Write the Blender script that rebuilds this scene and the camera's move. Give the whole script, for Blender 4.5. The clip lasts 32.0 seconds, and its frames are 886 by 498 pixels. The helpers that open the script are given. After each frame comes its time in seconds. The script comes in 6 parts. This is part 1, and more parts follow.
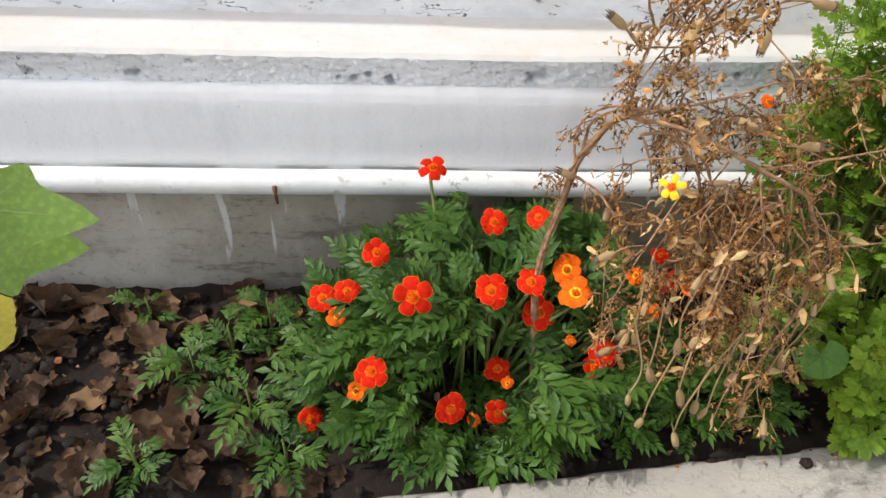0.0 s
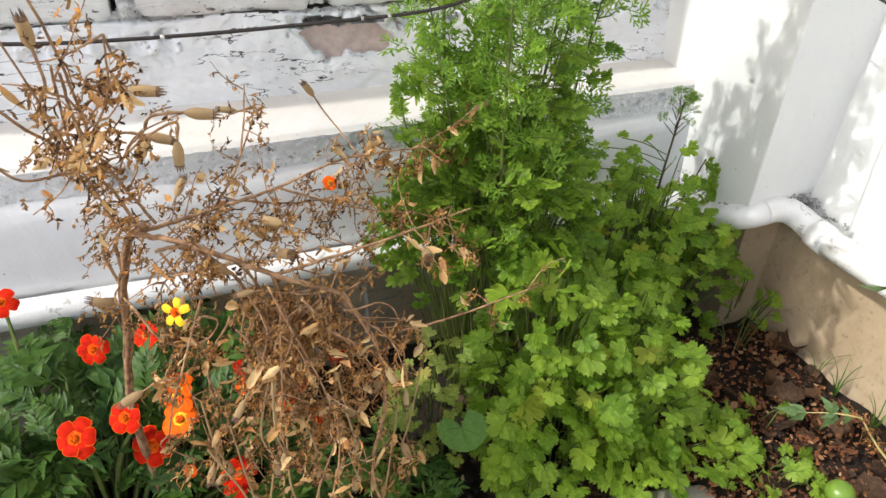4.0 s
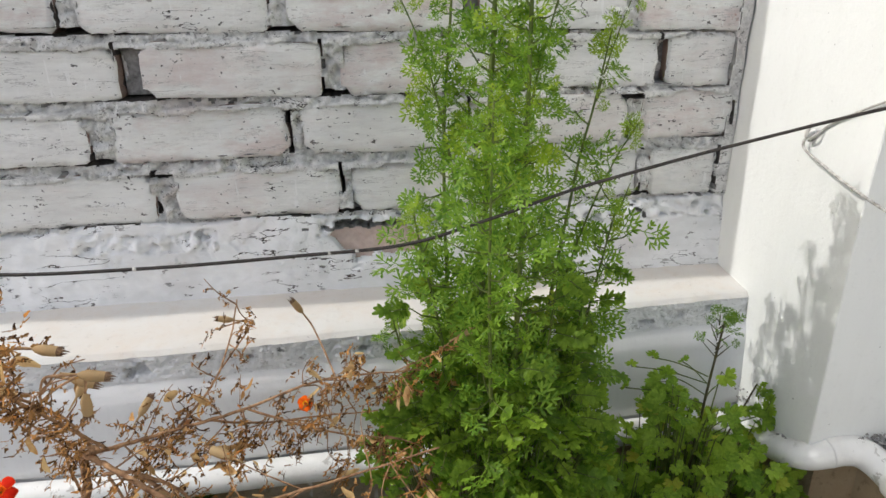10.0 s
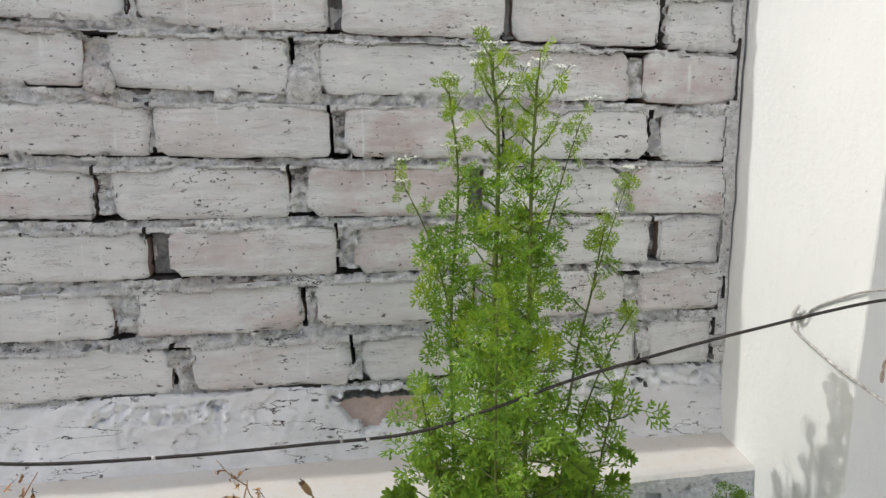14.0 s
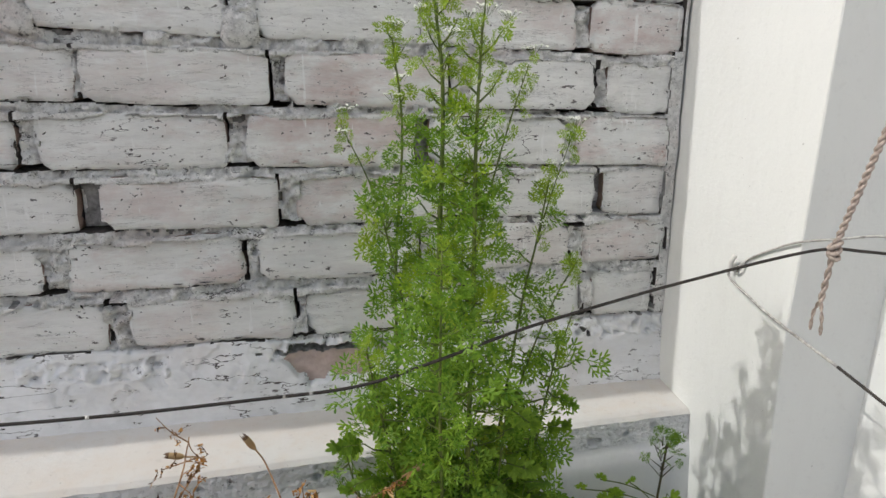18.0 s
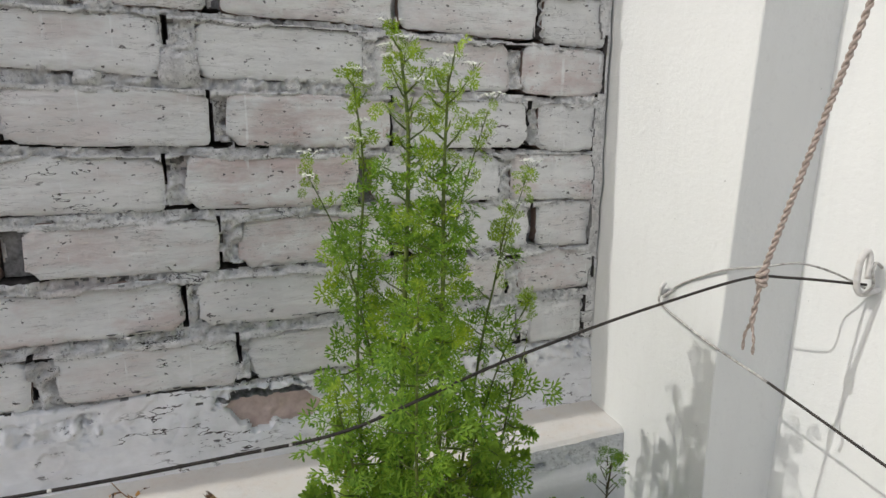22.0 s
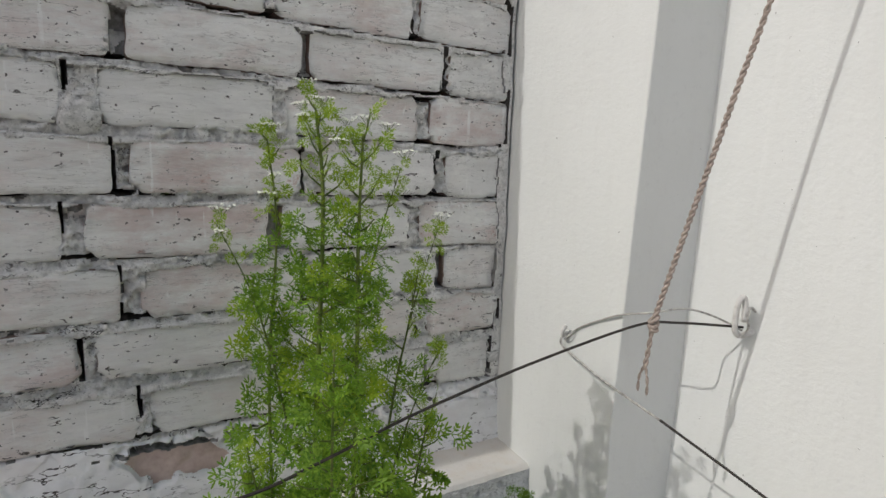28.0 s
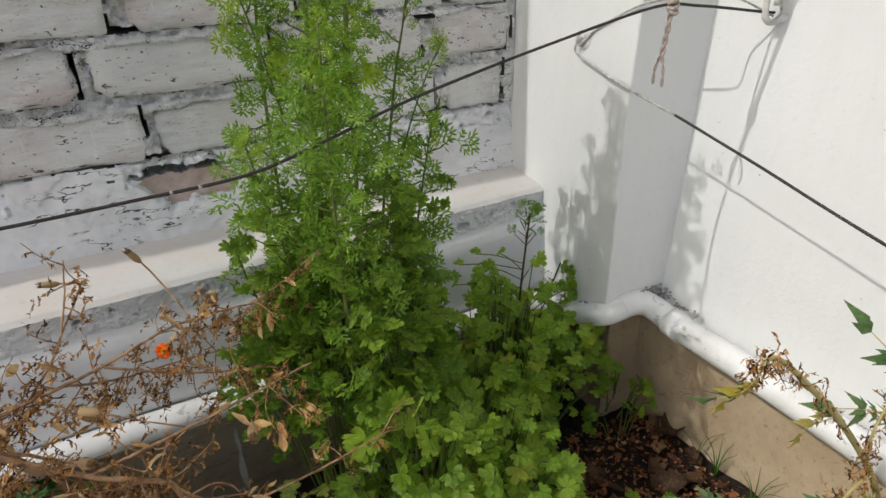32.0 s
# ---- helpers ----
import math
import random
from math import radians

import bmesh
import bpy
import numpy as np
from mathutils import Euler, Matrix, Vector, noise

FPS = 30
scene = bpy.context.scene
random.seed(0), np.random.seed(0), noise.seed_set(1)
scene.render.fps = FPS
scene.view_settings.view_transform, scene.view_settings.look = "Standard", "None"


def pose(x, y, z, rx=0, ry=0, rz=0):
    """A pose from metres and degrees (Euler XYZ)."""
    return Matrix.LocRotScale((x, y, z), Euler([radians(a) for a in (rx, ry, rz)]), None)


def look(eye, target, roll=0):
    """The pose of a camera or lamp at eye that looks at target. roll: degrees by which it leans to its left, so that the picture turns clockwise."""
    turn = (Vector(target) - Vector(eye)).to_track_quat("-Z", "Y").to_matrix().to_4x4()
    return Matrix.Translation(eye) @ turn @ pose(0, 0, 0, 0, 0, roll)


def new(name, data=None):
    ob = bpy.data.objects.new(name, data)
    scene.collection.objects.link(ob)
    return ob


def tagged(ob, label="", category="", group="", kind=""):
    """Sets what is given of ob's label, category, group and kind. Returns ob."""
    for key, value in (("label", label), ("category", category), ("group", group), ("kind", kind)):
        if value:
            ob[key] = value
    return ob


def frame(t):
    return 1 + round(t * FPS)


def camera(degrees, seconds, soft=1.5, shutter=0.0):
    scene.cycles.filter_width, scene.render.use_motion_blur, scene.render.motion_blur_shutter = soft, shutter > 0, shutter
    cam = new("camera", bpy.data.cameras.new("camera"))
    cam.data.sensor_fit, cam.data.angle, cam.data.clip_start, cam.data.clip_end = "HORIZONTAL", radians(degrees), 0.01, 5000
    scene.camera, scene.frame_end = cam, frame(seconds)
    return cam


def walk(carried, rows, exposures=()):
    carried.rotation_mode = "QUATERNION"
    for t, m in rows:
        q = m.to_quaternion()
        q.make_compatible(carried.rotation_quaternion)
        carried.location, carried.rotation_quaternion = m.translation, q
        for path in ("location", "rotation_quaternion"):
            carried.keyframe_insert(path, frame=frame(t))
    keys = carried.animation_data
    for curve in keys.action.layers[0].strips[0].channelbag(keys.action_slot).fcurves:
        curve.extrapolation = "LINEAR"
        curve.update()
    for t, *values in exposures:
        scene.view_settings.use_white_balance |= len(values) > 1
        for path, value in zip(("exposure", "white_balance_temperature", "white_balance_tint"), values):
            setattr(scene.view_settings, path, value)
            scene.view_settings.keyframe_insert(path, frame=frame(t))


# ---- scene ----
cam = camera(66.3, 32.0)
PATH = [
    (0, (-0.969, -0.95, 0.703), (-0.837, 0.615, -0.536), 3.0),
    (0.5, (-0.935, -0.927, 0.704), (-0.75, 0.629, -0.538), 2.7),
    (1, (-0.912, -0.912, 0.708), (-0.645, 0.661, -0.497), 3.0),
    (1.5, (-0.872, -0.913, 0.719), (-0.475, 0.676, -0.429), 3.3),
    (2, (-0.84, -0.918, 0.728), (-0.361, 0.68, -0.374), 3.0),
    (2.5, (-0.789, -0.921, 0.729), (-0.276, 0.678, -0.358), 2.1),
    (3, (-0.747, -0.92, 0.725), (-0.217, 0.674, -0.361), 1.4),
    (3.5, (-0.701, -0.913, 0.727), (-0.152, 0.663, -0.376), 1.4),
    (5.5, (-0.619, -0.885, 0.706), (-0.151, 0.646, -0.494), 0.3),
    (6, (-0.618, -0.886, 0.716), (-0.12, 0.654, -0.46), -0.6),
    (6.5, (-0.564, -0.885, 0.712), (-0.198, 0.702, -0.449), -0.3),
    (7, (-0.519, -0.876, 0.707), (-0.26, 0.75, -0.428), -0.7),
    (7.5, (-0.507, -0.876, 0.718), (-0.274, 0.8, -0.348), -0.8),
    (8, (-0.502, -0.871, 0.735), (-0.259, 0.849, -0.256), -1.0),
    (8.5, (-0.507, -0.869, 0.741), (-0.273, 0.882, -0.196), -1.4),
    (9, (-0.511, -0.868, 0.751), (-0.279, 0.911, -0.133), -1.3),
    (9.5, (-0.511, -0.87, 0.766), (-0.29, 0.94, -0.056), -1.1),
    (10, (-0.513, -0.871, 0.781), (-0.287, 0.963, 0.016), -1.0),
    (10.5, (-0.517, -0.873, 0.792), (-0.29, 0.981, 0.077), -1.1),
    (11, (-0.517, -0.884, 0.805), (-0.291, 0.994, 0.156), -1.1),
    (11.5, (-0.516, -0.882, 0.805), (-0.286, 1.012, 0.204), -1.1),
    (12, (-0.514, -0.886, 0.814), (-0.295, 1.028, 0.277), -1.3),
    (12.5, (-0.514, -0.891, 0.818), (-0.296, 1.038, 0.338), -1.1),
    (13, (-0.515, -0.893, 0.828), (-0.289, 1.045, 0.391), -1.3),
    (13.5, (-0.516, -0.894, 0.836), (-0.284, 1.048, 0.419), -1.2),
    (14, (-0.519, -0.895, 0.838), (-0.283, 1.054, 0.459), -0.9),
    (14.5, (-0.518, -0.894, 0.845), (-0.26, 1.054, 0.469), -0.7),
    (16.5, (-0.516, -0.897, 0.852), (-0.207, 1.03, 0.416), -0.0),
    (17, (-0.516, -0.894, 0.85), (-0.207, 1.025, 0.382), 0.2),
    (17.5, (-0.51, -0.889, 0.844), (-0.173, 1.019, 0.347), -0.2),
    (18, (-0.512, -0.886, 0.837), (-0.137, 1.008, 0.316), -0.1),
    (18.5, (-0.507, -0.887, 0.835), (-0.114, 1.016, 0.362), -0.1),
    (19, (-0.508, -0.891, 0.841), (-0.132, 1.025, 0.408), -0.2),
    (19.5, (-0.51, -0.894, 0.844), (-0.137, 1.027, 0.429), -0.4),
    (20, (-0.507, -0.889, 0.844), (-0.142, 1.035, 0.433), -0.1),
    (20.5, (-0.514, -0.892, 0.847), (-0.126, 1.027, 0.438), 0.2),
    (21, (-0.523, -0.89, 0.847), (-0.125, 1.026, 0.433), 0.0),
    (21.5, (-0.558, -0.882, 0.854), (-0.028, 0.994, 0.405), -0.3),
    (22, (-0.59, -0.873, 0.856), (0.111, 0.945, 0.405), 0.4),
    (22.5, (-0.607, -0.868, 0.856), (0.198, 0.905, 0.398), 1.2),
    (23, (-0.616, -0.866, 0.857), (0.245, 0.884, 0.411), 1.7),
    (23.5, (-0.613, -0.87, 0.86), (0.285, 0.865, 0.431), 1.9),
    (24, (-0.608, -0.873, 0.858), (0.32, 0.843, 0.419), 1.6),
    (24.5, (-0.605, -0.876, 0.848), (0.355, 0.809, 0.356), 0.6),
    (25, (-0.597, -0.877, 0.846), (0.409, 0.779, 0.349), 0.7),
    (25.5, (-0.597, -0.884, 0.844), (0.419, 0.768, 0.356), 0.6),
    (27.5, (-0.617, -0.866, 0.891), (0.369, 0.835, 0.523), 2.3),
    (28, (-0.607, -0.879, 0.886), (0.363, 0.831, 0.517), 1.9),
    (28.5, (-0.606, -0.883, 0.868), (0.411, 0.786, 0.447), 1.6),
    (29, (-0.604, -0.889, 0.854), (0.409, 0.755, 0.335), 0.6),
    (29.5, (-0.594, -0.891, 0.847), (0.371, 0.767, 0.281), 0.2),
    (30, (-0.595, -0.899, 0.843), (0.279, 0.792, 0.227), 0.2),
    (30.5, (-0.597, -0.899, 0.837), (0.266, 0.778, 0.17), 0.0),
    (31, (-0.596, -0.894, 0.825), (0.234, 0.751, 0.046), 0.2),
    (31.5, (-0.593, -0.893, 0.804), (0.256, 0.7, -0.057), -0.5),
    (32, (-0.577, -0.9, 0.78), (0.215, 0.677, -0.162), -1.1),
]
cam_exposures = [(0.0, 0.84), (3.5, 0.93), (6.0, 0.93), (7.0, 0.93), (8.0, 0.77), (9.0, 0.59), (11.0, 0.43), (13.0, 0.31), (17.0, 0.19), (21.0, 0.11), (23.0, -0.04), (25.0, -0.21), (28.0, -0.26), (30.0, -0.34), (31.0, -0.18), (32.0, 0.07)]
walk(cam, [(t, look(eye, target, roll)) for t, eye, target, roll in PATH], exposures=cam_exposures)

# ---- light: hazy sky and a sun that grazes along the brick wall ----
world = bpy.data.worlds.new("sky")
scene.world = world
world.use_nodes = True
wn = world.node_tree
sky = wn.nodes.new("ShaderNodeTexSky")
sky.sky_type, sky.sun_disc = "NISHITA", False
sky.sun_elevation, sky.sun_rotation = radians(44), radians(-89)
sky.dust_density, sky.air_density, sky.ozone_density = 3.0, 1.0, 0.6
haze = wn.nodes.new("ShaderNodeHueSaturation")
haze.inputs["Saturation"].default_value = 0.75
wn.links.new(sky.outputs[0], haze.inputs["Color"])
wn.links.new(haze.outputs[0], wn.nodes["Background"].inputs["Color"])
wn.nodes["Background"].inputs["Strength"].default_value = 0.14
sun_data = bpy.data.lights.new("sun", "SUN")
sun_data.energy, sun_data.angle, sun_data.color = 1.75, radians(0.5), (1.0, 0.98, 0.935)
sun = new("sun", sun_data)
SUN_DIR = Vector((0.72, -0.030, -0.69)).normalized()
sun.matrix_world = look((-3, 0.1, 3), Vector((-3, 0.1, 3)) + SUN_DIR)

# ---- helpers ----
rnd = random.Random(7)


def uni(a, b):
    return rnd.uniform(a, b)


def nz(p, s, seed=0.0):
    return noise.noise(Vector((p[0] * s + seed, p[1] * s + seed * 0.7, p[2] * s - seed)))


class Geo:
    """Collects vertices and faces, with a material slot for each face."""

    def __init__(self):
        self.v, self.f, self.m = [], [], []

    def add(self, verts, faces, slot=0, mat=None):
        base = len(self.v)
        self.v.extend([mat @ Vector(p) for p in verts] if mat is not None else [Vector(p) for p in verts])
        self.f.extend([tuple(i + base for i in face) for face in faces])
        if isinstance(slot, int):
            self.m.extend([slot] * len(faces))
        else:
            self.m.extend(slot)
        return self

    def mesh(self, name, mats, smooth=True):
        me = bpy.data.meshes.new(name)
        me.from_pydata([tuple(p) for p in self.v], [], self.f)
        for m in mats:
            me.materials.append(m)
        me.polygons.foreach_set("material_index", self.m)
        me.polygons.foreach_set("use_smooth", [smooth] * len(self.f))
        me.update()
        return me


def put(name, me, parent=None, m=None, label=""):
    ob = new(name, me)
    if parent is not None:
        ob.parent = parent
    if m is not None:
        ob.matrix_basis = m
    if label:
        ob["label"] = label
    return ob


def thing(name, label, category, at=(0, 0, 0), group="", kind=""):
    ob = new(name)
    ob.location = at
    ob.empty_display_size = 0.02
    return tagged(ob, label, category, group, kind)


def tube(geo, pts, radii, sides=8, slot=0, caps=True):
    """A tapering tube along a line of points."""
    pts = [Vector(p) for p in pts]
    if not isinstance(radii, (list, tuple)):
        radii = [radii] * len(pts)
    rings, base = [], len(geo.v)
    side = None
    for i, p in enumerate(pts):
        d = (pts[min(i + 1, len(pts) - 1)] - pts[max(i - 1, 0)])
        d = d.normalized() if d.length > 1e-9 else Vector((0, 0, 1))
        if side is None:
            side = d.orthogonal().normalized()
        side = (side - d * side.dot(d))
        side = side.normalized() if side.length > 1e-6 else d.orthogonal().normalized()
        up = d.cross(side)
        for k in range(sides):
            a = 2 * math.pi * k / sides
            geo.v.append(p + (side * math.cos(a) + up * math.sin(a)) * radii[i])
    for i in range(len(pts) - 1):
        for k in range(sides):
            a, b = base + i * sides + k, base + i * sides + (k + 1) % sides
            geo.f.append((a, b, b + sides, a + sides))
            geo.m.append(slot)
    if caps:
        geo.f.append(tuple(base + k for k in reversed(range(sides))))
        geo.f.append(tuple(base + (len(pts) - 1) * sides + k for k in range(sides)))
        geo.m.extend([slot, slot])
    return geo


def smooth_line(pts, n=6):
    """A Catmull-Rom line through the points."""
    p = [Vector(q) for q in pts]
    p = [p[0] * 2 - p[1]] + p + [p[-1] * 2 - p[-2]]
    out = []
    for i in range(1, len(p) - 2):
        for k in range(n):
            t = k / n
            a, b, c, d = p[i - 1], p[i], p[i + 1], p[i + 2]
            out.append(0.5 * (2 * b + (c - a) * t + (2 * a - 5 * b + 4 * c - d) * t * t + (3 * b - a - 3 * c + d) * t ** 3))
    return out + [p[-2]]


def sheet(nu, nv, fn):
    """A grid of points fn(u, v), u and v from 0 to 1."""
    g = Geo()
    g.v = [Vector(fn(i / nu, j / nv)) for j in range(nv + 1) for i in range(nu + 1)]
    for j in range(nv):
        for i in range(nu):
            a = j * (nu + 1) + i
            g.f.append((a, a + 1, a + nu + 2, a + nu + 1))
            g.m.append(0)
    return g


# ---- materials ----
class Mat:
    def __init__(self, name, rough=0.8, spec=0.3):
        self.m = bpy.data.materials.new(name)
        self.m.use_nodes = True
        self.t = self.m.node_tree
        self.b = self.t.nodes["Principled BSDF"]
        self.b.inputs["Roughness"].default_value = rough
        self.b.inputs["Specular IOR Level"].default_value = spec
        self.pos = self.t.nodes.new("ShaderNodeTexCoord").outputs["Object"]

    def node(self, kind, **values):
        n = self.t.nodes.new(kind)
        for k, v in values.items():
            n.inputs[k].default_value = v
        return n

    def link(self, a, b):
        self.t.links.new(a, b)

    def world_pos(self):
        self.pos = self.t.nodes.new("ShaderNodeNewGeometry").outputs["Position"]
        return self

    def noise(self, scale, detail=4.0, rough=0.6, stretch=None):
        n = self.node("ShaderNodeTexNoise", Scale=scale, Detail=detail, Roughness=rough)
        src = self.pos
        if stretch:
            mp = self.t.nodes.new("ShaderNodeMapping")
            mp.inputs["Scale"].default_value = stretch
            self.link(src, mp.inputs["Vector"])
            src = mp.outputs[0]
        self.link(src, n.inputs["Vector"])
        return n.outputs["Fac"]

    def ramp(self, fac, lo, hi):
        r = self.t.nodes.new("ShaderNodeMapRange")
        r.inputs["From Min"].default_value, r.inputs["From Max"].default_value = lo, hi
        self.link(fac, r.inputs["Value"])
        return r.outputs[0]

    def mix(self, fac, a, b):
        n = self.t.nodes.new("ShaderNodeMix")
        n.data_type = "RGBA"
        for sock, val in ((n.inputs[0], fac), (n.inputs[6], a), (n.inputs[7], b)):
            if isinstance(val, (int, float)):
                sock.default_value = val
            elif isinstance(val, tuple):
                sock.default_value = (*val, 1.0)
            else:
                self.link(val, sock)
        return n.outputs[2]

    def mul(self, a, b):
        n = self.t.nodes.new("ShaderNodeMath")
        n.operation = "MULTIPLY"
        self.link(a, n.inputs[0])
        if isinstance(b, (int, float)):
            n.inputs[1].default_value = b
        else:
            self.link(b, n.inputs[1])
        return n.outputs[0]

    def hairline(self, scale, width, stretch=None):
        """Thin wandering cracks along the middle level of a noise."""
        n = self.noise(scale, 5.0, 0.62, stretch)
        d = self.t.nodes.new("ShaderNodeMath")
        d.operation = "COMPARE"
        self.link(n, d.inputs[0])
        d.inputs[1].default_value, d.inputs[2].default_value = 0.5, width
        return d.outputs[0]

    def random(self):
        return self.t.nodes.new("ShaderNodeObjectInfo").outputs["Random"]

    def island(self):
        return self.t.nodes.new("ShaderNodeNewGeometry").outputs["Random Per Island"]

    def color(self, sock):
        if isinstance(sock, tuple):
            self.b.inputs["Base Color"].default_value = (*sock, 1.0)
        else:
            self.link(sock, self.b.inputs["Base Color"])
        return self

    def bump(self, fac, strength=0.3, dist=0.002):
        n = self.node("ShaderNodeBump", Strength=strength, Distance=dist)
        self.link(fac, n.inputs["Height"])
        self.link(n.outputs[0], self.b.inputs["Normal"])
        return self


def wall_paint(name, base, stain, amount=0.5, fine=0.3, relief=0.3):
    m = Mat(name, 0.9, 0.2).world_pos()
    big = m.ramp(m.noise(6.0, 6.0), 0.45, 0.7)
    small = m.ramp(m.noise(95.0, 6.0, 0.75), 0.57, 0.64)
    streak = m.ramp(m.noise(9.0, 4.0, 0.6, (6.0, 6.0, 0.8)), 0.5, 0.7)
    c = m.mix(m.mul(big, amount), base, stain)
    c = m.mix(m.mul(streak, amount * 0.6), c, stain)
    c = m.mix(m.mul(small, fine), c, tuple(v * 0.45 for v in stain))
    speck = m.ramp(m.noise(150.0, 2.0, 0.5), 0.765, 0.775)
    c = m.mix(m.mul(speck, 0.5), c, (0.12, 0.11, 0.10))
    m.color(c)
    m.bump(m.noise(120.0, 7.0, 0.7), relief, 0.003)
    return m.m


def brick_wash():
    """Lime-washed brick: the clay shows through where the wash is thin."""
    m = Mat("whitewashed_brick", 0.92, 0.15).world_pos()
    brush = m.ramp(m.noise(26.0, 9.0, 0.74, (0.40, 1.0, 1.7)), 0.36, 0.68)
    wash = m.mix(brush, (0.94, 0.935, 0.91), (0.80, 0.795, 0.775))
    clay = m.mix(m.noise(40.0, 5.0), (0.74, 0.62, 0.59), (0.62, 0.49, 0.465))
    thin = m.mul(m.ramp(m.noise(9.0, 6.0, 0.7, (0.6, 1.0, 1.4)), 0.47, 0.64), m.ramp(m.random(), 0.0, 0.8))
    c = m.mix(m.mul(thin, 0.9), wash, clay)
    grain = m.ramp(m.noise(55.0, 10.0, 0.82, (0.30, 1.0, 2.4)), 0.53, 0.66)
    c = m.mix(m.mul(grain, 0.38), c, (0.52, 0.495, 0.48))
    # Trowel wrinkles drawn in colour: dark lines for the shade in fine crevices.
    wrinkle_shade = m.mul(m.hairline(26.0, 0.006, (0.30, 1.0, 2.2)), m.ramp(m.noise(11.0, 4.0, 0.6), 0.44, 0.56))
    c = m.mix(m.mul(wrinkle_shade, 0.55), c, (0.36, 0.34, 0.33))
    drip = m.ramp(m.noise(105.0, 3.0, 0.5, (1.0, 1.0, 0.045)), 0.645, 0.67)
    c = m.mix(m.mul(m.mul(drip, m.ramp(m.noise(12.0, 4.0, 0.6), 0.48, 0.54)), 0.8), c, (0.95, 0.945, 0.93))
    bare = m.mul(m.ramp(m.noise(22.0, 7.0, 0.75), 0.62, 0.67), m.ramp(m.random(), 0.70, 0.80))
    c = m.mix(m.mul(bare, 0.75), c, (0.48, 0.27, 0.22))
    where = m.ramp(m.noise(8.0, 3.0, 0.6), 0.50, 0.54)
    chip = m.mul(m.ramp(m.noise(120.0, 4.0, 0.65, (0.55, 1.0, 1.3)), 0.635, 0.655), where)
    c = m.mix(m.mul(chip, 0.92), c, (0.075, 0.062, 0.058))
    speck = m.ramp(m.noise(190.0, 2.0, 0.5, (0.7, 1.0, 1.0)), 0.705, 0.72)
    c = m.mix(m.mul(speck, 0.9), c, (0.06, 0.05, 0.05))
    c = m.mix(m.mul(m.hairline(9.0, 0.0028, (0.5, 1.0, 1.9)), m.ramp(m.noise(6.0, 2.0), 0.58, 0.62)), c, (0.10, 0.09, 0.085))
    m.color(c)
    m.bump(m.noise(38.0, 12.0, 0.76, (0.45, 1.0, 1.7)), 0.9, 0.008)
    return m.m


def mortar():
    """Rough grey mortar, partly covered by the wash."""
    m = Mat("whitewashed_mortar", 0.95, 0.1).world_pos()
    c = m.mix(m.ramp(m.noise(62.0, 10.0, 0.82), 0.45, 0.57), (0.92, 0.91, 0.89), (0.66, 0.652, 0.635))
    c = m.mix(m.mul(m.ramp(m.noise(9.0, 6.0, 0.7), 0.52, 0.64), 0.4), c, (0.50, 0.485, 0.465))
    c = m.mix(m.mul(m.ramp(m.noise(5.0, 6.0, 0.7), 0.54, 0.64), 0.4), c, (0.64, 0.53, 0.49))
    drip = m.ramp(m.noise(60.0, 2.0, 0.5, (1.0, 1.0, 0.035)), 0.645, 0.67)
    c = m.mix(m.mul(drip, 0.6), c, (0.89, 0.88, 0.865))
    # Relief barely shows here, so crevice shade is painted as dark specks.
    pit_shade = m.ramp(m.noise(150.0, 5.0, 0.7), 0.60, 0.63)
    c = m.mix(m.mul(pit_shade, 0.6), c, (0.24, 0.23, 0.22))
    hole_shade = m.mul(m.ramp(m.noise(120.0, 7.0, 0.8), 0.57, 0.60), m.ramp(m.noise(13.0, 3.0), 0.44, 0.58))
    c = m.mix(m.mul(hole_shade, 0.85), c, (0.13, 0.12, 0.115))
    c = m.mix(m.mul(m.hairline(14.0, 0.005, (0.6, 1.0, 1.6)), m.ramp(m.noise(7.0, 2.0), 0.54, 0.60)), c, (0.06, 0.055, 0.05))
    m.color(c)
    m.bump(m.noise(75.0, 12.0, 0.82), 0.9, 0.007)
    return m.m


def thrown_cement():
    """Whitewashed rough-cast: crisp little creases in pale paint."""
    m = Mat("rough_whitewash", 0.93, 0.12).world_pos()
    c = m.mix(m.ramp(m.noise(12.0, 6.0, 0.65), 0.42, 0.66), (0.84, 0.84, 0.845), (0.74, 0.74, 0.742))
    c = m.mix(m.mul(m.ramp(m.noise(150.0, 5.0, 0.7, (0.7, 1.0, 1.2)), 0.585, 0.61), 0.55), c, (0.34, 0.335, 0.33))
    where = m.ramp(m.noise(7.0, 3.0), 0.50, 0.60)
    c = m.mix(m.mul(m.mul(m.ramp(m.noise(70.0, 4.0, 0.7), 0.61, 0.63), where), 0.9), c, (0.08, 0.075, 0.07))
    m.color(c)
    m.bump(m.noise(110.0, 6.0, 0.7, (0.8, 1.0, 1.3)), 0.9, 0.005)
    return m.m


